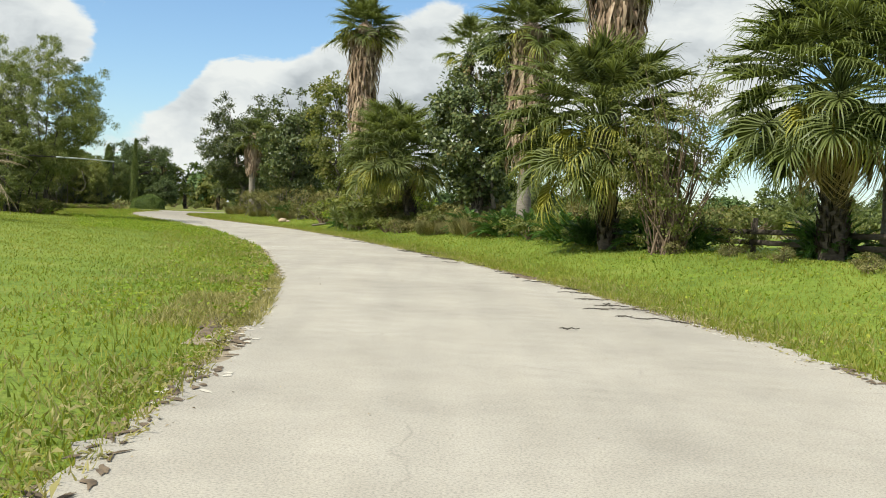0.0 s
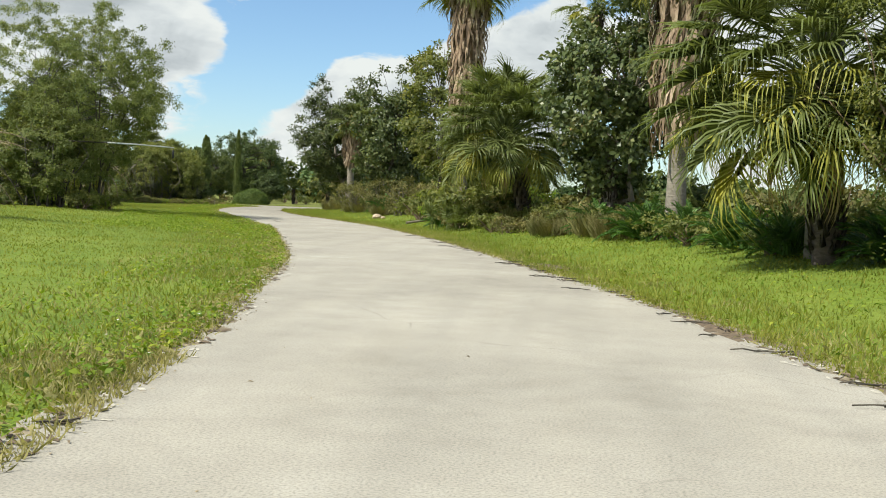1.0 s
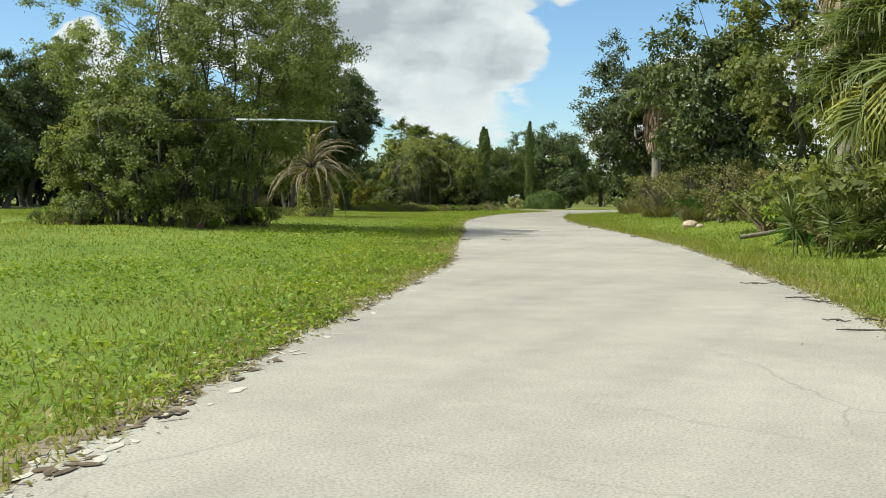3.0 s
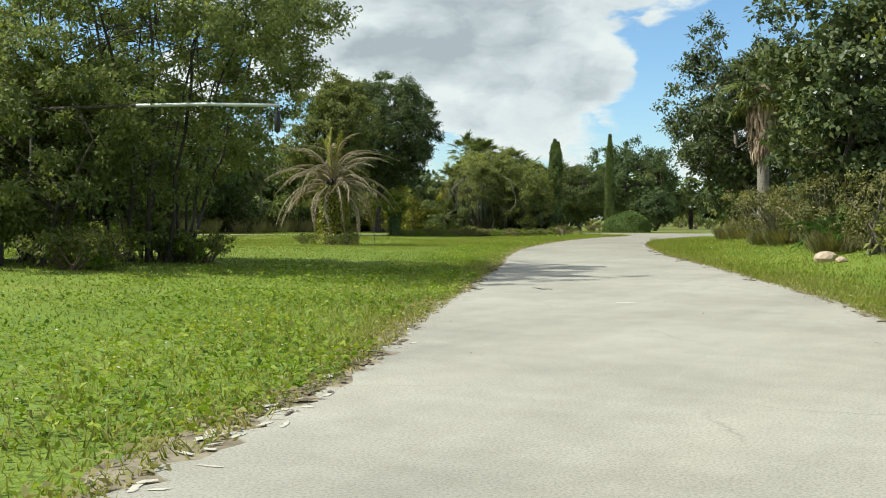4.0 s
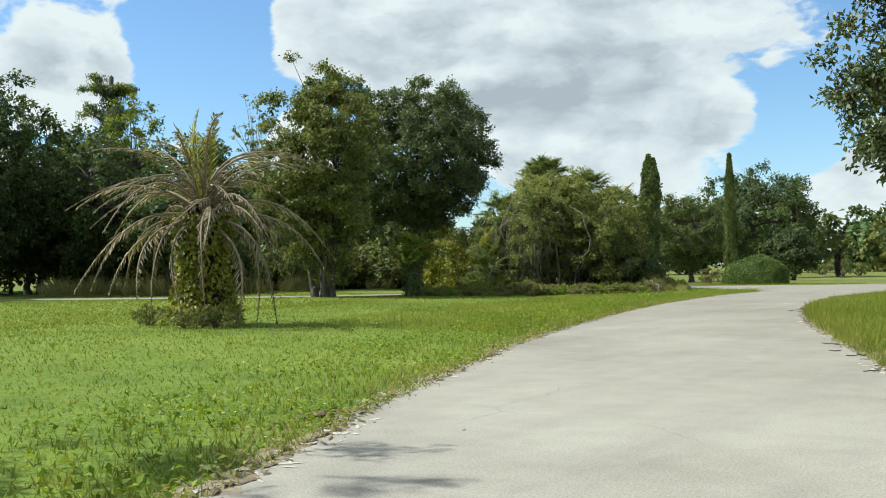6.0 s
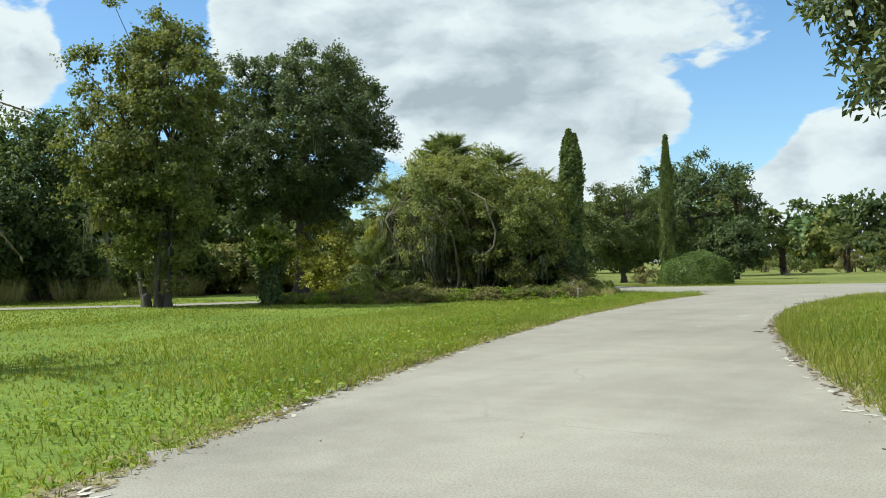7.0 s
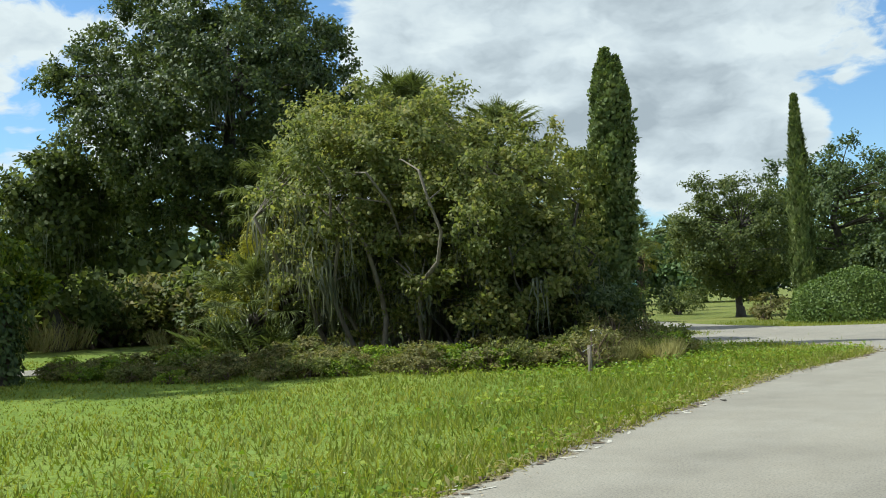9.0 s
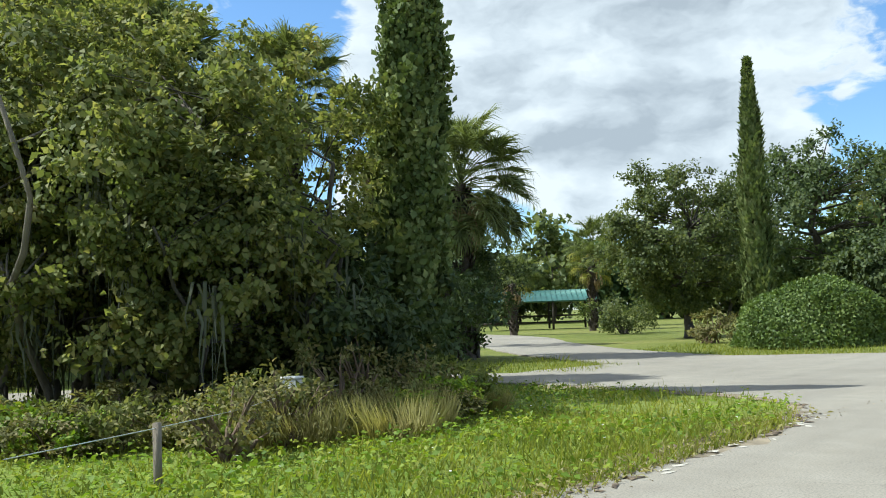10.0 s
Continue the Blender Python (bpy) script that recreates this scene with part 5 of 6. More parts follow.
# ---- fence, lamp, shed, small things ----
def rail_fence(pts, label, posts_every=2.6, h=1.3, rails=3, mat=None):
    """A post-and-rail fence: each post and each rail a piece of its own."""
    t = new("rail_fence")
    tagged(t, label, "fence")
    line = np.asarray(pts, dtype=float)
    d = np.concatenate([[0], np.cumsum(np.linalg.norm(np.diff(line, axis=0), axis=1))])
    n = int(d[-1] / posts_every)
    u = np.linspace(0, d[-1], n + 1)
    xs, ys = np.interp(u, d, line[:, 0]), np.interp(u, d, line[:, 1])
    pb = Buf()
    box(pb, 0, 0, h / 2 - 0.1, 0.13, 0.13, h + 0.2, 0, 0.02)
    post = pb.mesh("post", mat or M_WOOD)
    rb = Buf()
    box(rb, 0, 0, 0, 1.0, 0.04, 0.15, 0, 0.008)
    rail = rb.mesh("rail", mat or M_WOOD)
    for i in range(n + 1):
        part("post", post, t, m=pose(xs[i], ys[i], terrain(xs[i], ys[i]), rng.normal() * 1.2, rng.normal() * 1.2, 17))
        if i < n:
            dx, dy = xs[i + 1] - xs[i], ys[i + 1] - ys[i]
            z0, z1 = terrain(xs[i], ys[i]), terrain(xs[i + 1], ys[i + 1])
            for k in range(rails):
                hh = h * (0.32 + 0.29 * k)
                m = Matrix.Translation(((xs[i] + xs[i + 1]) / 2 - 0.09 * dy / posts_every, (ys[i] + ys[i + 1]) / 2 + 0.09 * dx / posts_every, (z0 + z1) / 2 + hh + rng.normal() * 0.012)) @ Euler((0, -math.atan2(z1 - z0, math.hypot(dx, dy)), math.atan2(dy, dx))).to_matrix().to_4x4() @ Matrix.Diagonal((math.hypot(dx, dy), 1, 1, 1))
                part("rail", rail, t, m=m)
    return t


rail_fence([(14.0, 8.0), (10.9, 23.0), (9.2, 30.5), (6.4, 42.0), (3.3, 54.0), (-1.2, 68.0), (-6.4, 82.0), (-12.5, 99.0)], "dark brown wooden post and rail fence beside a field", 3.2, 1.05, 2)
M_GREENROOF = plain_material("green_metal", (0.03, 0.095, 0.08), (0.05, 0.15, 0.125), 0.55, 2.0, 0.3, 0.05)
M_WHITE = plain_material("weathered_white", (0.55, 0.53, 0.48), (0.72, 0.70, 0.66), 0.6, 4.0)
M_GREY = plain_material("grey_metal", (0.42, 0.43, 0.43), (0.60, 0.61, 0.60), 0.5, 5.0, 0.2)
M_BLACK = plain_material("black_metal", (0.012, 0.012, 0.013), (0.03, 0.03, 0.032), 0.5, 5.0)
M_STONE = plain_material("pinkish_stone", (0.34, 0.24, 0.17), (0.52, 0.41, 0.31), 0.9, 9.0)
M_PAINT = plain_material("worn_white_paint", (0.48, 0.46, 0.42), (0.66, 0.64, 0.60), 0.8, 30.0)
M_CHALK = plain_material("crumbled_limestone", (0.40, 0.365, 0.30), (0.56, 0.515, 0.43), 0.95, 14.0)
M_TAR = plain_material("dark_debris", (0.03, 0.026, 0.02), (0.09, 0.075, 0.055), 0.9, 12.0)

# lamp on a long arm that reaches out of the big tree
lamp = thing("street_lamp", -22.6, 59.5, "grey pole arm with a hanging black lantern beside the tree", "lamp")
lz = 3.6 - terrain(-22.6, 59.5)
bf = Buf()
tube(bf, [(-2.6, -0.5, -0.2), (-2.6, -0.5, 1.5), (-2.6, -0.5, lz + 0.1)], [0.05, 0.047, 0.045], 10)
tube(bf, [(-2.62, -0.5, lz - 0.05), (-1.2, -0.23, lz - 0.05), (-0.03, -0.01, lz - 0.05)], [0.04, 0.04, 0.04], 10)
part("pole", bf.mesh("pole", M_BARK, True), lamp, "dark wooden pole")
bf = Buf()
tube(bf, [(-0.05, -0.01, lz - 0.05), (1.5, 0.3, lz - 0.07), (3.15, 0.6, lz - 0.15)], [0.04, 0.036, 0.032], 10)
arm = part("arm", bf.mesh("arm", M_GREY, True), lamp)
bf = Buf()
tube(bf, [(3.12, 0.59, lz - 0.15), (3.12, 0.59, lz - 0.27)], [0.012, 0.012], 6)
tube(bf, [(3.12, 0.59, lz - 0.25), (3.12, 0.59, lz - 0.29), (3.12, 0.59, lz - 0.65), (3.12, 0.59, lz - 0.67)], [0.02, 0.05, 0.06, 0.03], 12)
part("lantern", bf.mesh("lantern", M_BLACK, True), arm, "black tubular lantern")

# open shed with a green roof
shed = thing("shed", -69.0, 163.8, "open-sided shelter with a green metal roof", "shed", turn=38)
bf = Buf()
L_, W_, H_ = 4.2, 2.4, 1.9
for s in (-1, 1):
    v = [(-L_, 0, H_ + 0.75), (L_, 0, H_ + 0.75), (L_, s * W_, H_), (-L_, s * W_, H_)]
    v += [(a, b, c - 0.06) for a, b, c in v]
    bf.add(v, [(0, 1, 2, 3), (4, 5, 6, 7), (0, 1, 5, 4), (1, 2, 6, 5), (2, 3, 7, 6), (3, 0, 4, 7)])
for i in range(24):
    x = -L_ + 0.2 + i * (2 * L_ - 0.4) / 23
    for s in (-1, 1):
        v = [(x - 0.02, s * 0.02, H_ + 0.78), (x + 0.02, s * 0.02, H_ + 0.78), (x + 0.02, s * W_, H_ + 0.035), (x - 0.02, s * W_, H_ + 0.035)]
        bf.add(v, [(0, 1, 2, 3)])
part("roof", bf.mesh("roof", M_GREENROOF), shed, "green ribbed metal roof")
pb = Buf()
box(pb, 0, 0, H_ / 2, 0.14, 0.14, H_, 0, 0.02)
pm = pb.mesh("post", M_WOOD)
for i in range(4):
    for s in (-1, 1):
        part("post", pm, shed, m=pose(-L_ + 0.4 + i * (2 * L_ - 0.8) / 3, s * (W_ - 0.25), 0))
bf = Buf()
box(bf, 0, W_ - 0.25, 0.9, 2 * L_ - 0.8, 0.05, 0.12)
box(bf, 0, W_ - 0.25, 0.45, 2 * L_ - 0.8, 0.05, 0.12)
part("railing", bf.mesh("railing", M_WOOD), shed)

rail_fence([(-28.0, 182.0), (10.0, 190.0), (45.0, 196.0)], "far white board fence along a field", 3.0, 1.2, 3, M_WHITE)

# two short posts with a wire at the foot of the thicket, vine-covered stump with a bush on top
def short_post(x, y, h, w, cap, mat, label):
    p = thing("wooden_post", x, y, label, "post")
    bf = Buf()
    box(bf, 0, 0, h / 2 - 0.1, w, w, h + 0.2, 0.3, w * 0.2)
    part("post", bf.mesh("post", mat), p)
    if cap:
        bf = Buf()
        box(bf, 0, 0, h + 0.09, cap, cap * 0.8, 0.2, 0.3, 0.02)
        box(bf, 0, 0, h + 0.205, cap * 1.1, cap * 0.9, 0.03, 0.3, 0.01)
        part("head", bf.mesh("head", M_WHITE), p, "pale grey weathered box head")


short_post(-35.17, 110.92, 0.5, 0.06, 0.0, M_PALE, "short grey wooden post standing in the weeds")
short_post(-36.75, 113.7, 0.42, 0.08, 0.2, M_WHITE, "short pale post with a box head standing in the weeds")
wire = new("fence_wire")
tagged(wire, "thin slack wire strung between two posts in the weeds", "wire")
bf = Buf()
tube(bf, [(-34.2, 109.2, 0.50), (-35.17, 110.92, 0.46), (-36.0, 112.4, 0.44), (-36.75, 113.7, 0.47), (-37.6, 115.4, 0.44)], [0.004] * 5, 5)
part("strand", bf.mesh("strand", M_GREY), wire)
for x, y, h in [(-36.9, 114.6, 1.0), (-37.5, 115.6, 1.2), (-36.3, 113.2, 0.8), (-35.9, 112.2, 0.7), (-37.0, 116.2, 0.9)]:
    shrub(x, y, h, 0.6, M_BROWNWEED, "dry reddish brown weeds with bare stalks", 900, 0.07, 26, bark=M_CRAPE, sparse=True, clumps=30, group="dry weeds")
s_ = thing("vine_trunk", -46.1, 106.2, "old trunk wrapped in dark vines, leafy on top", "trunk")
bf = Buf()
tube(bf, [(0, 0, -0.15), (0, 0, 0.6), (0.05, 0, 1.3), (0, 0, 2.0)], [0.30, 0.25, 0.24, 0.22], 10, 0.1)
part("trunk", bf.mesh("trunk", M_PALMBARK, True), s_)
bf = Buf()
n = 2600
a, z = rng.uniform(0, 6.28, n), rng.random(n) * 2.0
r = 0.27 + 0.22 * rng.random(n) ** 2 + 0.16 * (z / 2) ** 3 + 0.05 * np.sin(a * 3 + z * 4)
at = np.column_stack([np.cos(a) * r, np.sin(a) * r, z])
d = np.column_stack([np.cos(a), np.sin(a), np.zeros(n)])
leaves(bf, at, d * 0.4 + rng.normal(size=(n, 3)) * 0.4 + [0, 0, -0.7], d, rng.uniform(0.08, 0.16, n), rng.uniform(0.05, 0.1, n))
part("vine", bf.mesh("vine", M_DARK), s_, "dark vine leaves")
bf = Buf()
c, cr = crown_clumps(34, 0.95, 0.95, 1.5, 3.0, 0.3)
clump_leaves(bf, c, cr, 4200, 0.15, 0.07)
part("crown", bf.mesh("crown", M_YELLOW), s_, "yellow-green leafy top")


def stone(x, y, r, mat, label, name="stone", flat=0.6):
    bm = bmesh.new()
    bmesh.ops.create_icosphere(bm, subdivisions=2, radius=r)
    for v in bm.verts:
        k = 1 + 0.3 * noise.noise(v.co * (1.6 / r) + Vector((x, y, 0)))
        v.co = Vector((v.co.x * k, v.co.y * k * 0.8, v.co.z * k * flat))
    me = bpy.data.meshes.new(name)
    bm.to_mesh(me)
    bm.free()
    me.materials.append(mat)
    ob = new(name, me)
    ob.location = (x, y, max(terrain(x, y), 0) + r * flat * 0.45)
    return tagged(ob, label, "stone")


stone(-11.5, 73.2, 0.32, M_STONE, "pale pinkish boulder on the grass verge")
stone(-11.0, 72.5, 0.16, M_STONE, "small pale stone beside the boulder")
log = new("log")
log.location = (-7.2, 63.6, terrain(-7.2, 63.6) + 0.06)
tagged(log, "pale fallen log lying in the scrub", "log")
bf = Buf()
tube(bf, [(-0.9, -0.5, 0.0), (-0.2, -0.1, 0.12), (0.5, 0.35, 0.3), (1.0, 0.6, 0.5)], [0.06, 0.06, 0.05, 0.04], 8, 0.1)
part("log_wood", bf.mesh("log_wood", M_PALE, True), log)


def twig(x, y, ln, turn):
    """A fallen stick or frond stalk on the pavement."""
    bf = Buf()
    k = 6
    u = np.linspace(-0.5, 0.5, k)
    tube(bf, np.column_stack([u * ln, 0.025 * ln * np.sin(u * 4), 0.012 + 0.02 * rng.random(k)]), 0.008 * (1.2 - np.abs(u)), 5, 0.2)
    for s in range(3):
        o = rng.uniform(-0.4, 0.4) * ln
        tube(bf, [(o, 0, 0.015), (o + 0.1 * ln, 0.12 * ln * (1 if s % 2 else -1), 0.02)], [0.007, 0.003], 4)
    ob = new("twig", bf.mesh("twig", M_TAR))
    ob.matrix_basis = pose(x, y, 0.002, 0, 0, turn)
    return tagged(ob, "dark fallen twig on the asphalt edge", "twig", "fallen twigs")


for i in range(30):
    y = rng.uniform(9, 112)
    left = rng.random() < 0.35
    x = float(np.interp(y, LEFT_Y, LEFT_X)) + rng.uniform(-0.05, 0.35) if left else float(np.interp(y, RIGHT_Y, RIGHT_X)) - rng.uniform(-0.1, 0.5)
    twig(x, y, rng.uniform(0.12, 0.4), rng.uniform(-40, 60))
for x, y, ln in [(1.1, 26.9, 0.5), (1.6, 23.6, 0.5), (2.0, 21.3, 0.6), (2.55, 19.6, 0.5), (2.5, 18.6, 0.75), (2.55, 17.2, 0.6), (2.7, 16.1, 0.55), (2.4, 15.4, 0.5), (2.9, 15.6, 0.6), (2.6, 14.4, 0.25), (2.95, 14.2, 0.6), (1.6, 12.5, 0.25), (3.3, 13.9, 0.3)]:
    twig(x, y, ln, rng.uniform(-14, 6))
for i in range(22):
    y = rng.uniform(27, 50)
    twig(float(np.interp(y, RIGHT_Y, RIGHT_X)) - rng.uniform(-0.3, 0.55), y, rng.uniform(0.15, 0.6), rng.uniform(-25, 25))
twig(-14.4, 61.3, 0.35, 10)


def leaf_litter():
    """Scattered dead leaves and grit on the pavement and its edges."""
    bf = Buf()
    n = 3400
    y = rng.uniform(5, 120, n)
    lx, rx = np.interp(y, LEFT_Y, LEFT_X), np.interp(y, RIGHT_Y, RIGHT_X)
    f = np.where(rng.random(n) < 0.96, np.where(rng.random(n) < 0.5, 0.05 * rng.random(n) ** 2, 1 - 0.05 * rng.random(n) ** 2), rng.random(n))
    x = lx + (rx - lx) * f
    at = np.column_stack([x, y, np.full(n, 0.006)])
    w = rng.normal(size=(n, 3)) * [1, 1, 0.12]
    leaves(bf, at, w, np.tile([0, 0, 1.0], (n, 1)), rng.uniform(0.015, 0.055, n), rng.uniform(0.008, 0.022, n), 0.2)
    tagged(new("leaf_litter", bf.mesh("leaf_litter", M_DATEDEAD)), "brown dead leaves scattered along the asphalt edges", "litter", kind="stuff")

    n = 12000
    y = rng.uniform(4, 118, n)
    side = rng.random(n) < 0.62
    patchy = np.array([noise.noise(Vector((0.0, q * 0.25, 40.0 if w_ else 50.0))) for q, w_ in zip(y, side)])
    off = rng.uniform(-0.10, 0.48, n) * np.clip(0.8 + 1.2 * patchy, 0.15, 1.7)
    x = np.where(side, np.interp(y, LEFT_Y, LEFT_X) - off, np.interp(y, RIGHT_Y, RIGHT_X) + off)
    at = np.column_stack([x, y, np.where(off < 0.02, 0.008, rng.uniform(-0.005, 0.06, n))])
    bf = Buf()
    leaves(bf, at, rng.normal(size=(n, 3)) * [1, 1, 0.25], rng.normal(size=(n, 3)) * 0.3 + [0, 0, 1], rng.uniform(0.04, 0.12, n), rng.uniform(0.015, 0.045, n), 0.2)
    tagged(new("leaf_litter", bf.mesh("leaf_litter", M_STRAW)), "tan dead leaves and straw caught in the grass edge", "litter", kind="stuff")


leaf_litter()
for x, y, w, h, turn in [(-12.16, 59.4, 0.30, 0.10, 40), (-26.2, 101.5, 0.32, 0.10, 40), (-25.9, 97.4, 0.25, 0.08, 30), (-5.3, 33.4, 1.0, 0.04, 14), (-4.4, 32.4, 0.25, 0.07, 14), (-28.4, 112.5, 0.3, 0.16, 30)]:
    bf = Buf()
    ang = np.linspace(0, 2 * np.pi, 14, endpoint=False)
    rr = 1 + 0.25 * rng.normal(size=14)
    v = np.column_stack([np.cos(ang) * w * rr * 0.5, np.sin(ang) * h * rr * 0.5, np.full(14, 0.004)])
    bf.add(np.vstack([v, [[0, 0, 0.004]]]), None, [(i, (i + 1) % 14, 14) for i in range(14)])
    ob = new("paint_mark", bf.mesh("paint_mark", M_PAINT))
    ob.matrix_basis = pose(x, y, 0.001, 0, 0, turn)
    tagged(ob, "small worn white mark on the asphalt", "mark", "marks on the road", "structure")


def edge_crumbs(line, out, seed):
    """Broken pale flakes of the base layer and dark clods of soil along a crumbling paved edge."""
    r = np.random.default_rng(seed)
    ln = fine_line(line, 0.12)
    ln = ln[(ln[:, 1] > 4) & (ln[:, 1] < 119)]
    t = unit(np.gradient(ln, axis=0))
    nrm = np.stack([-t[:, 1], t[:, 0]], axis=1) * out
    for kind, n, mat, label in (("pale", 620, M_CHALK, "pale crumbled limestone along the asphalt edge"), ("dark", 1100, M_SOIL, "dark soil and debris spilled over the asphalt edge")):
        bf = Buf()
        for i in r.integers(0, len(ln), n):
            if noise.noise(Vector((ln[i][1] * 0.3, seed, 3.0 if kind == "pale" else 8.0))) < -0.1:
                continue
            lx, ly = r.uniform(0.04, 0.22), r.uniform(0.012, 0.04)
            c = ln[i] - nrm[i] * r.uniform(-0.10, 0.26 if kind == "pale" else 0.16)
            a = math.atan2(t[i][1], t[i][0]) + r.normal() * 0.5
            k = 9
            ang = np.linspace(0, 2 * np.pi, k, endpoint=False)
            rr = 1 + 0.28 * r.normal(size=k)
            px, py = np.cos(ang) * lx * rr * 0.5, np.sin(ang) * ly * rr
            z = 0.004 if kind == "pale" else 0.007
            v = np.column_stack([c[0] + px * math.cos(a) - py * math.sin(a), c[1] + px * math.sin(a) + py * math.cos(a), np.full(k, z)])
            bf.add(np.vstack([v, [[c[0], c[1], z + (0.004 if kind == "pale" else 0.009)]]]), None, [(j, (j + 1) % k, k) for j in range(k)])
        tagged(new("edge_crumbs", bf.mesh("edge_crumbs", mat)), label, "rubble", kind="stuff")


edge_crumbs(main_left, 1, 31)
edge_crumbs(main_right, -1, 32)


def bare_soil(x, y, lx, ly, turn):
    """A patch of crumbled bare earth at the asphalt's edge, with small clods."""
    bf = Buf()
    ring, n = 7, 28
    ang = np.linspace(0, 2 * np.pi, n, endpoint=False)
    edge = 1 + 0.22 * np.sin(ang * 3 + x) + 0.14 * np.sin(ang * 7 + y) + 0.08 * rng.normal(size=n)
    v = [[0, 0, 0.02]]
    for k in range(1, ring + 1):
        f = k / ring
        hgt = 0.03 * (1 - f ** 2) * (0.3 + rng.random(n)) - 0.012 * f
        v += np.column_stack([np.cos(ang) * lx * f * edge, np.sin(ang) * ly * f * edge, hgt]).tolist()
    q = [(1 + (k - 1) * n + i, 1 + (k - 1) * n + (i + 1) % n, 1 + k * n + (i + 1) % n, 1 + k * n + i) for k in range(1, ring) for i in range(n)]
    bf.add(v, q, [(0, 1 + i, 1 + (i + 1) % n) for i in range(n)])
    ob = new("bare_soil", bf.mesh("bare_soil", M_SOIL, True))
    ob.matrix_basis = pose(x, y, 0.0, 0, 0, turn)
    return tagged(ob, "brown bare soil patch at the asphalt edge", "soil", "bare soil patches", "structure")


bare_soil(-27.6, 89.1, 0.55, 0.2, 68)
bare_soil(-21.7, 73.8, 0.4, 0.12, 66)
bare_soil(-2.6, 12.0, 1.4, 0.16, 96)
bare_soil(-0.2, 34.2, 1.2, 0.3, 104)
bare_soil(1.9, 23.0, 1.3, 0.25, 104)
bare_soil(-16.0, 61.0, 0.6, 0.14, 112)
bare_soil(-32.7, 115.4, 1.2, 0.22, 92)


# ---- grass ----
def scatter(n, y0, y1, near, far, side, power=1.6):
    """Places beside the road: side -1 left, +1 right; crowded towards the paved edge."""
    y = rng.uniform(y0, y1, n)
    off = near + (far - near) * rng.random(n) ** power
    x = np.interp(y, LEFT_Y, LEFT_X) - off if side < 0 else np.interp(y, RIGHT_Y, RIGHT_X) + off
    return np.column_stack([x, y])


def grass():
    p = np.concatenate([scatter(190000, 1, 117, -0.05, 16, -1), scatter(125000, 1, 118, -0.05, 7, 1), scatter(30000, 85, 117, -0.05, 8, -1),
                        np.column_stack([rng.uniform(-44, -32, 24000), rng.uniform(113, 137, 24000)]), np.column_stack([rng.uniform(-27, -15, 9000), rng.uniform(104, 128, 9000)])])
    d = edge_distance(p)
    bald = np.array([noise.noise(Vector((a * 0.45, b * 0.45, 15.0))) for a, b in p])
    keep = d > np.where(bald > 0.12, 0.5 * bald, -0.12) * rng.random(len(p))
    p, d = p[keep], d[keep]
    n = len(p)
    z = np.where(d < 1.4, -0.035, lie(p) - 0.012)
    clump = np.array([noise.noise(Vector((a * 0.8, b * 0.8, 3.0))) for a, b in p])
    h = rng.uniform(0.04, 0.10, n) * (1 + 0.5 * np.clip(clump, -0.6, 1)) * np.where(rng.random(n) < 0.03, 1.8, 1) * np.where((p[:, 0] > np.interp(p[:, 1], RIGHT_Y, RIGHT_X)) & (p[:, 1] < 100), 1.0 + 0.9 * rng.random(n), 1) * np.where((p[:, 1] > 84) & (d < 7), 1.0 + 1.1 * rng.random(n), 1)
    h *= np.interp(d, [1.2, 3.5], [1.0, 0.55])
    at = np.column_stack([p, z])
    a = rng.uniform(0, 2 * np.pi, n)
    sd = np.column_stack([np.cos(a), np.sin(a), np.zeros(n)])
    ln = np.column_stack([rng.normal(size=n) * 0.45, rng.normal(size=n) * 0.45, np.ones(n)]) * h[:, None]
    w = rng.uniform(0.006, 0.013, n)[:, None] * (1 + 0.07 * np.minimum(d, 14))[:, None]
    v = np.stack([at - sd * w, at + sd * w, at + ln], axis=1).reshape(-1, 3)
    bf = Buf()
    bf.add(v, None, np.arange(3 * n).reshape(-1, 3))
    tagged(new("grass", bf.mesh("grass", M_GRASS)), "bright green lawn grass along the road", "grass", kind="stuff")


def far_grass():
    """Coarser blades further out on the lawn."""
    p = np.concatenate([scatter(52000, 60, 112, 13, 36, -1, 1.0), scatter(16000, 20, 60, 14, 34, -1, 1.0), scatter(16000, 20, 112, 6, 14, 1, 1.0)])
    d = edge_distance(p)
    p, d = p[d > 0.1], d[d > 0.1]
    n = len(p)
    at = np.column_stack([p, np.where(d < 1.4, -0.035, lie(p) - 0.012)])
    a = rng.uniform(0, 2 * np.pi, n)
    sd = np.column_stack([np.cos(a), np.sin(a), np.zeros(n)]) * rng.uniform(0.015, 0.035, n)[:, None]
    ln = np.column_stack([rng.normal(size=n) * 0.4, rng.normal(size=n) * 0.4, np.ones(n)]) * rng.uniform(0.03, 0.07, n)[:, None]
    bf = Buf()
    bf.add(np.stack([at - sd, at + sd, at + ln], axis=1).reshape(-1, 3), None, np.arange(3 * n).reshape(-1, 3))
    tagged(new("grass", bf.mesh("grass", M_GRASS)), "bright green lawn grass further from the road", "grass", kind="stuff")


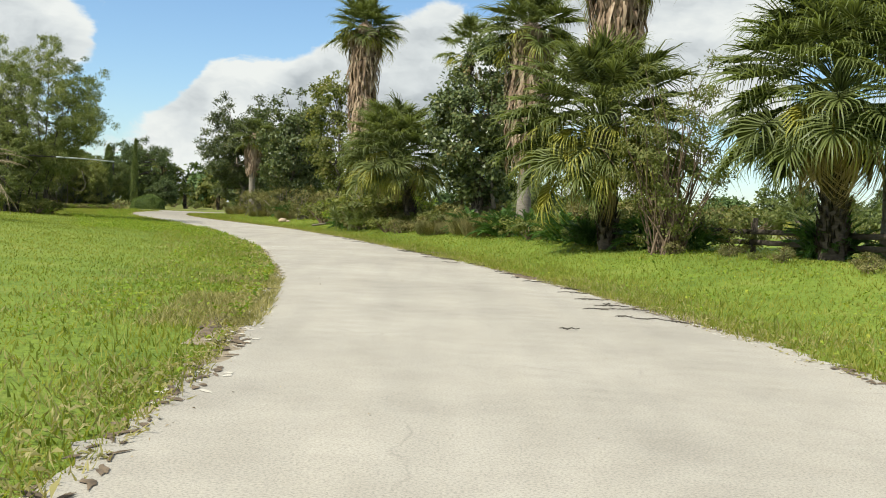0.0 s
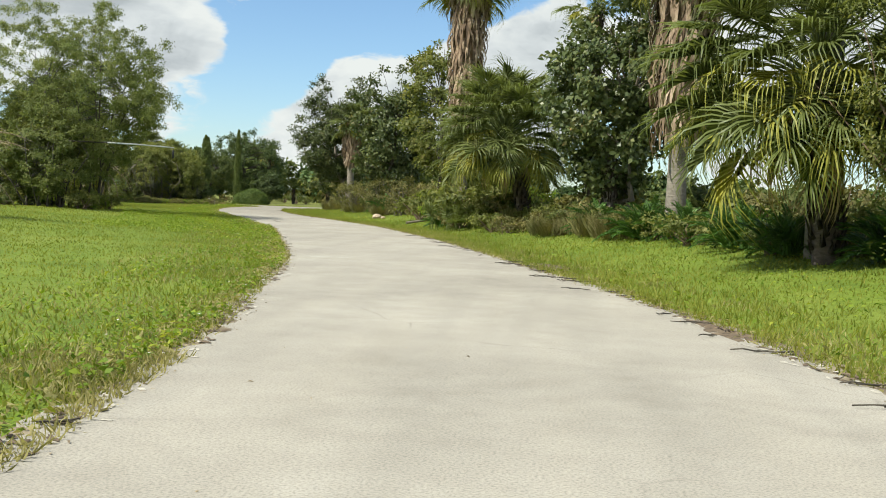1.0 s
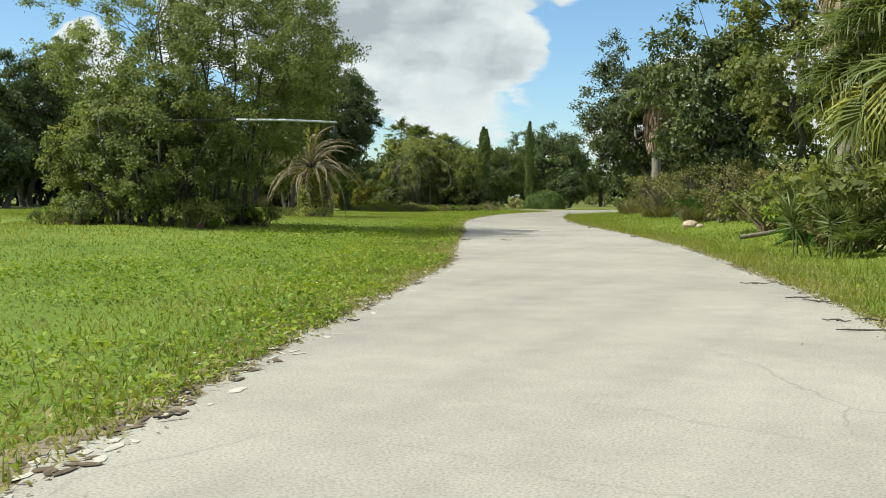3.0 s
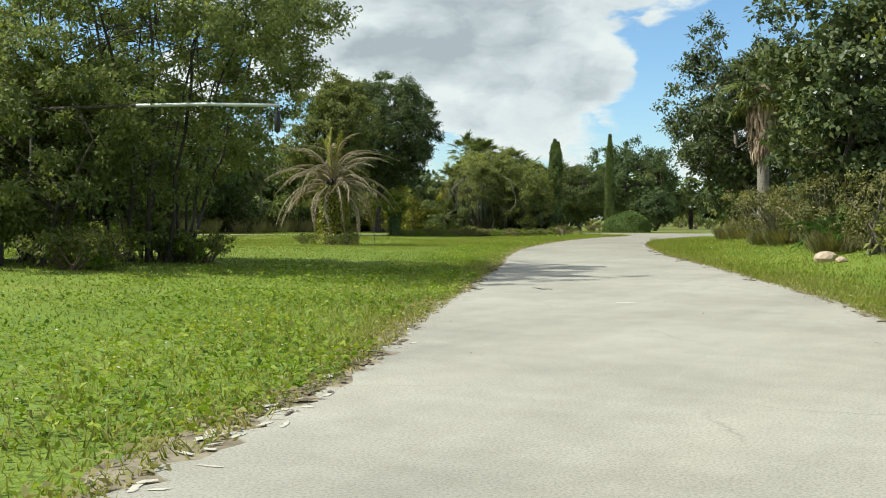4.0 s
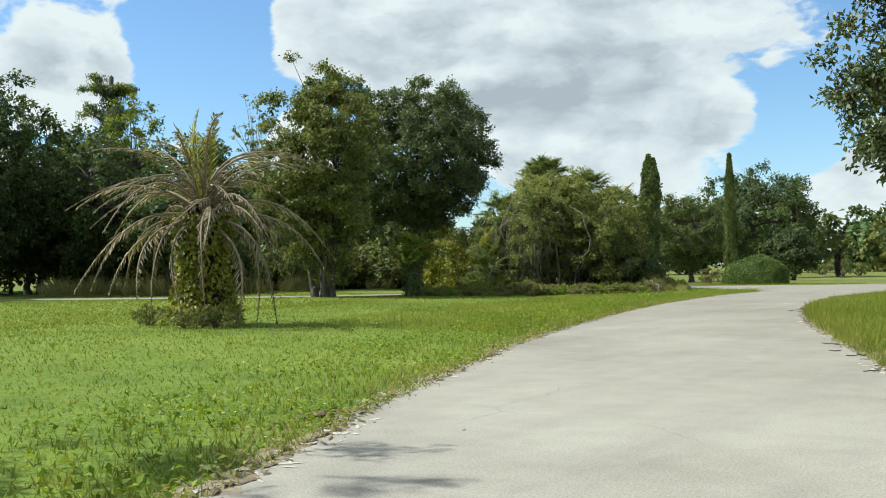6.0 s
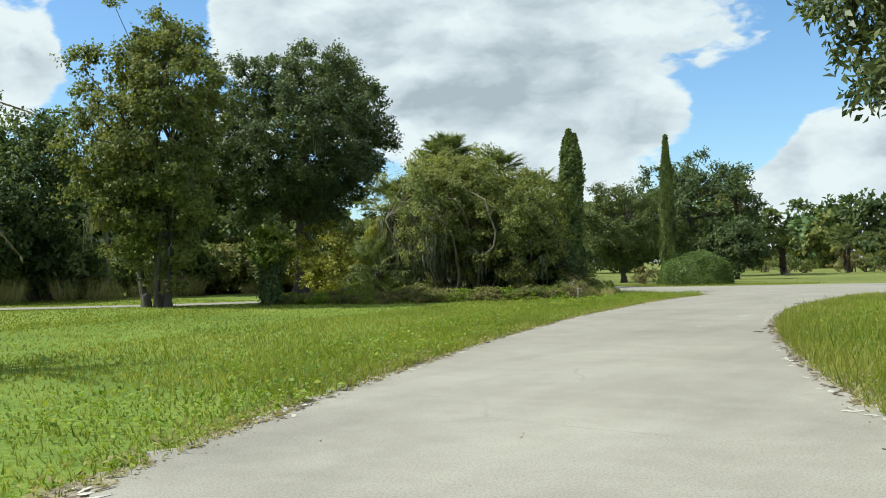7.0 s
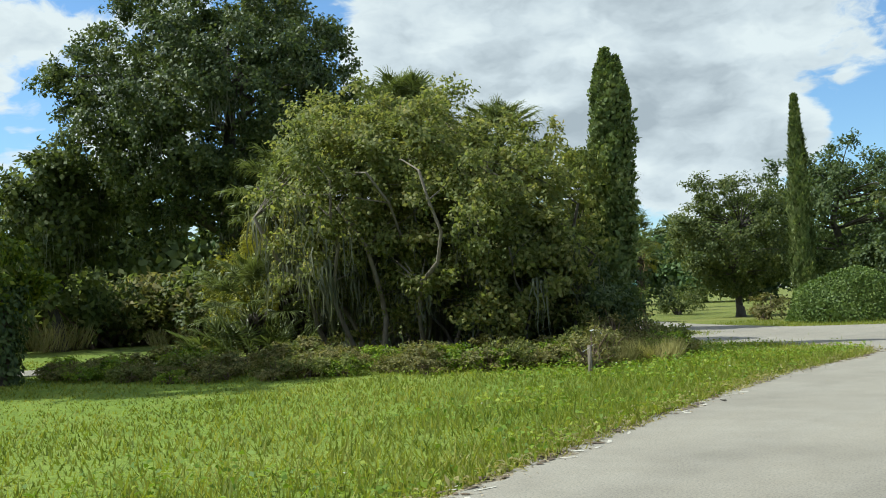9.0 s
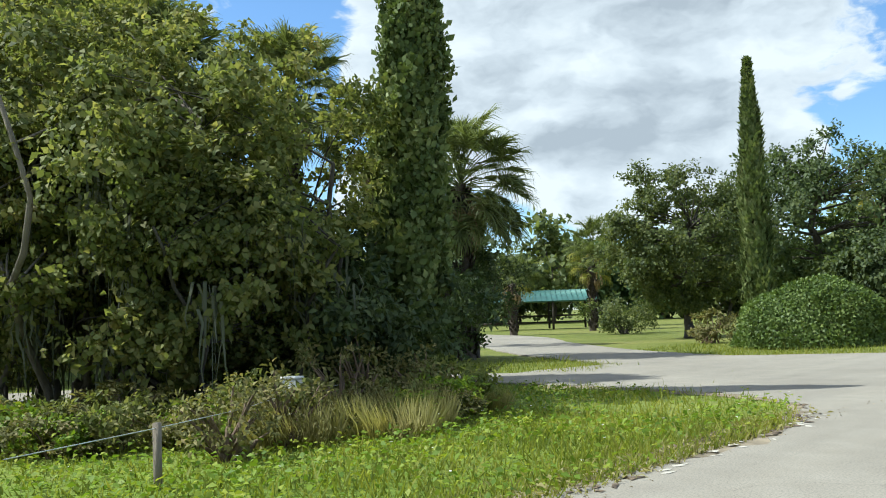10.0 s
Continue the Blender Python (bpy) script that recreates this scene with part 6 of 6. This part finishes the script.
def dry_edge():
    """Sun-dried yellow blades where the lawn meets the asphalt."""
    p = np.concatenate([scatter(10000, 2, 117, -0.1, 0.8, -1, 1.3), scatter(15000, 2, 117, -0.1, 1.6, 1, 1.3), scatter(9000, 9.5, 19.0, -0.2, 1.1, -1, 1.2), scatter(14000, 5, 70, 0.2, 4.5, 1, 1.0), scatter(9000, 5, 60, 0.2, 3.0, -1, 1.2)])
    keep = np.array([noise.noise(Vector((a * 0.35, b * 0.35, 21.0))) for a, b in p]) > -0.12
    p = p[keep]
    n = len(p)
    at = np.column_stack([p, np.full(n, -0.03)])
    way = np.column_stack([rng.normal(size=n) * 0.8, rng.normal(size=n) * 0.8, np.ones(n)])
    bf = Buf()
    leaves(bf, at, way, rng.normal(size=(n, 3)), rng.uniform(0.05, 0.16, n), np.full(n, 0.014), 0.1)
    tagged(new("dry_grass", bf.mesh("dry_grass", M_STRAW)), "dry yellow grass along the asphalt edge", "grass", kind="stuff")


def weeds():
    p = np.concatenate([scatter(26000, 42, 66, 0.05, 6.5, -1, 1.4), scatter(14000, 70, 117, 0.05, 3, -1, 1.5), scatter(9000, 8, 44, 0.05, 2.4, -1, 1.8), scatter(16000, 8, 112, 0.3, 6.5, 1, 0.9),
                        np.column_stack([rng.uniform(-40, -33, 9000), rng.uniform(110, 120, 9000)])])
    clump = np.array([noise.noise(Vector((a * 0.5, b * 0.5, 9.0))) for a, b in p])
    p = p[clump > rng.normal(size=len(p)) * 0.15 - 0.05]
    d = edge_distance(p)
    p = p[d > 0.02]
    d = d[d > 0.02]
    n = len(p)
    z = np.where(d < 1.4, -0.03, lie(p)) + rng.uniform(0.01, 0.20, n) * rng.random(n) ** 0.5
    at = np.column_stack([p, z])
    way = rng.normal(size=(n, 3)) * [1, 1, 0.35]
    nn = rng.normal(size=(n, 3)) * 0.45 + [0, 0, 1]
    s = rng.uniform(0.6, 1.4, n)
    bf = Buf()
    leaves(bf, at, way, nn, 0.065 * s, 0.04 * s)
    tagged(new("weeds", bf.mesh("weeds", M_WEED)), "leafy green weeds among the grass beside the road", "weeds", kind="stuff")
    k = rng.choice(n, 380, replace=False)
    bf = Buf()
    at = at[k] + [0, 0, 0.06]
    leaves(bf, at, rng.normal(size=(380, 3)) * [1, 1, 0.1], np.tile([0, 0, 1.0], (380, 1)), np.full(380, 0.035), np.full(380, 0.03), 0.05)
    tagged(new("wild_flowers", bf.mesh("wild_flowers", M_PAINT)), "tiny white wild flowers in the verge", "flowers", kind="stuff")


grass()
far_grass()
dry_edge()
weeds()
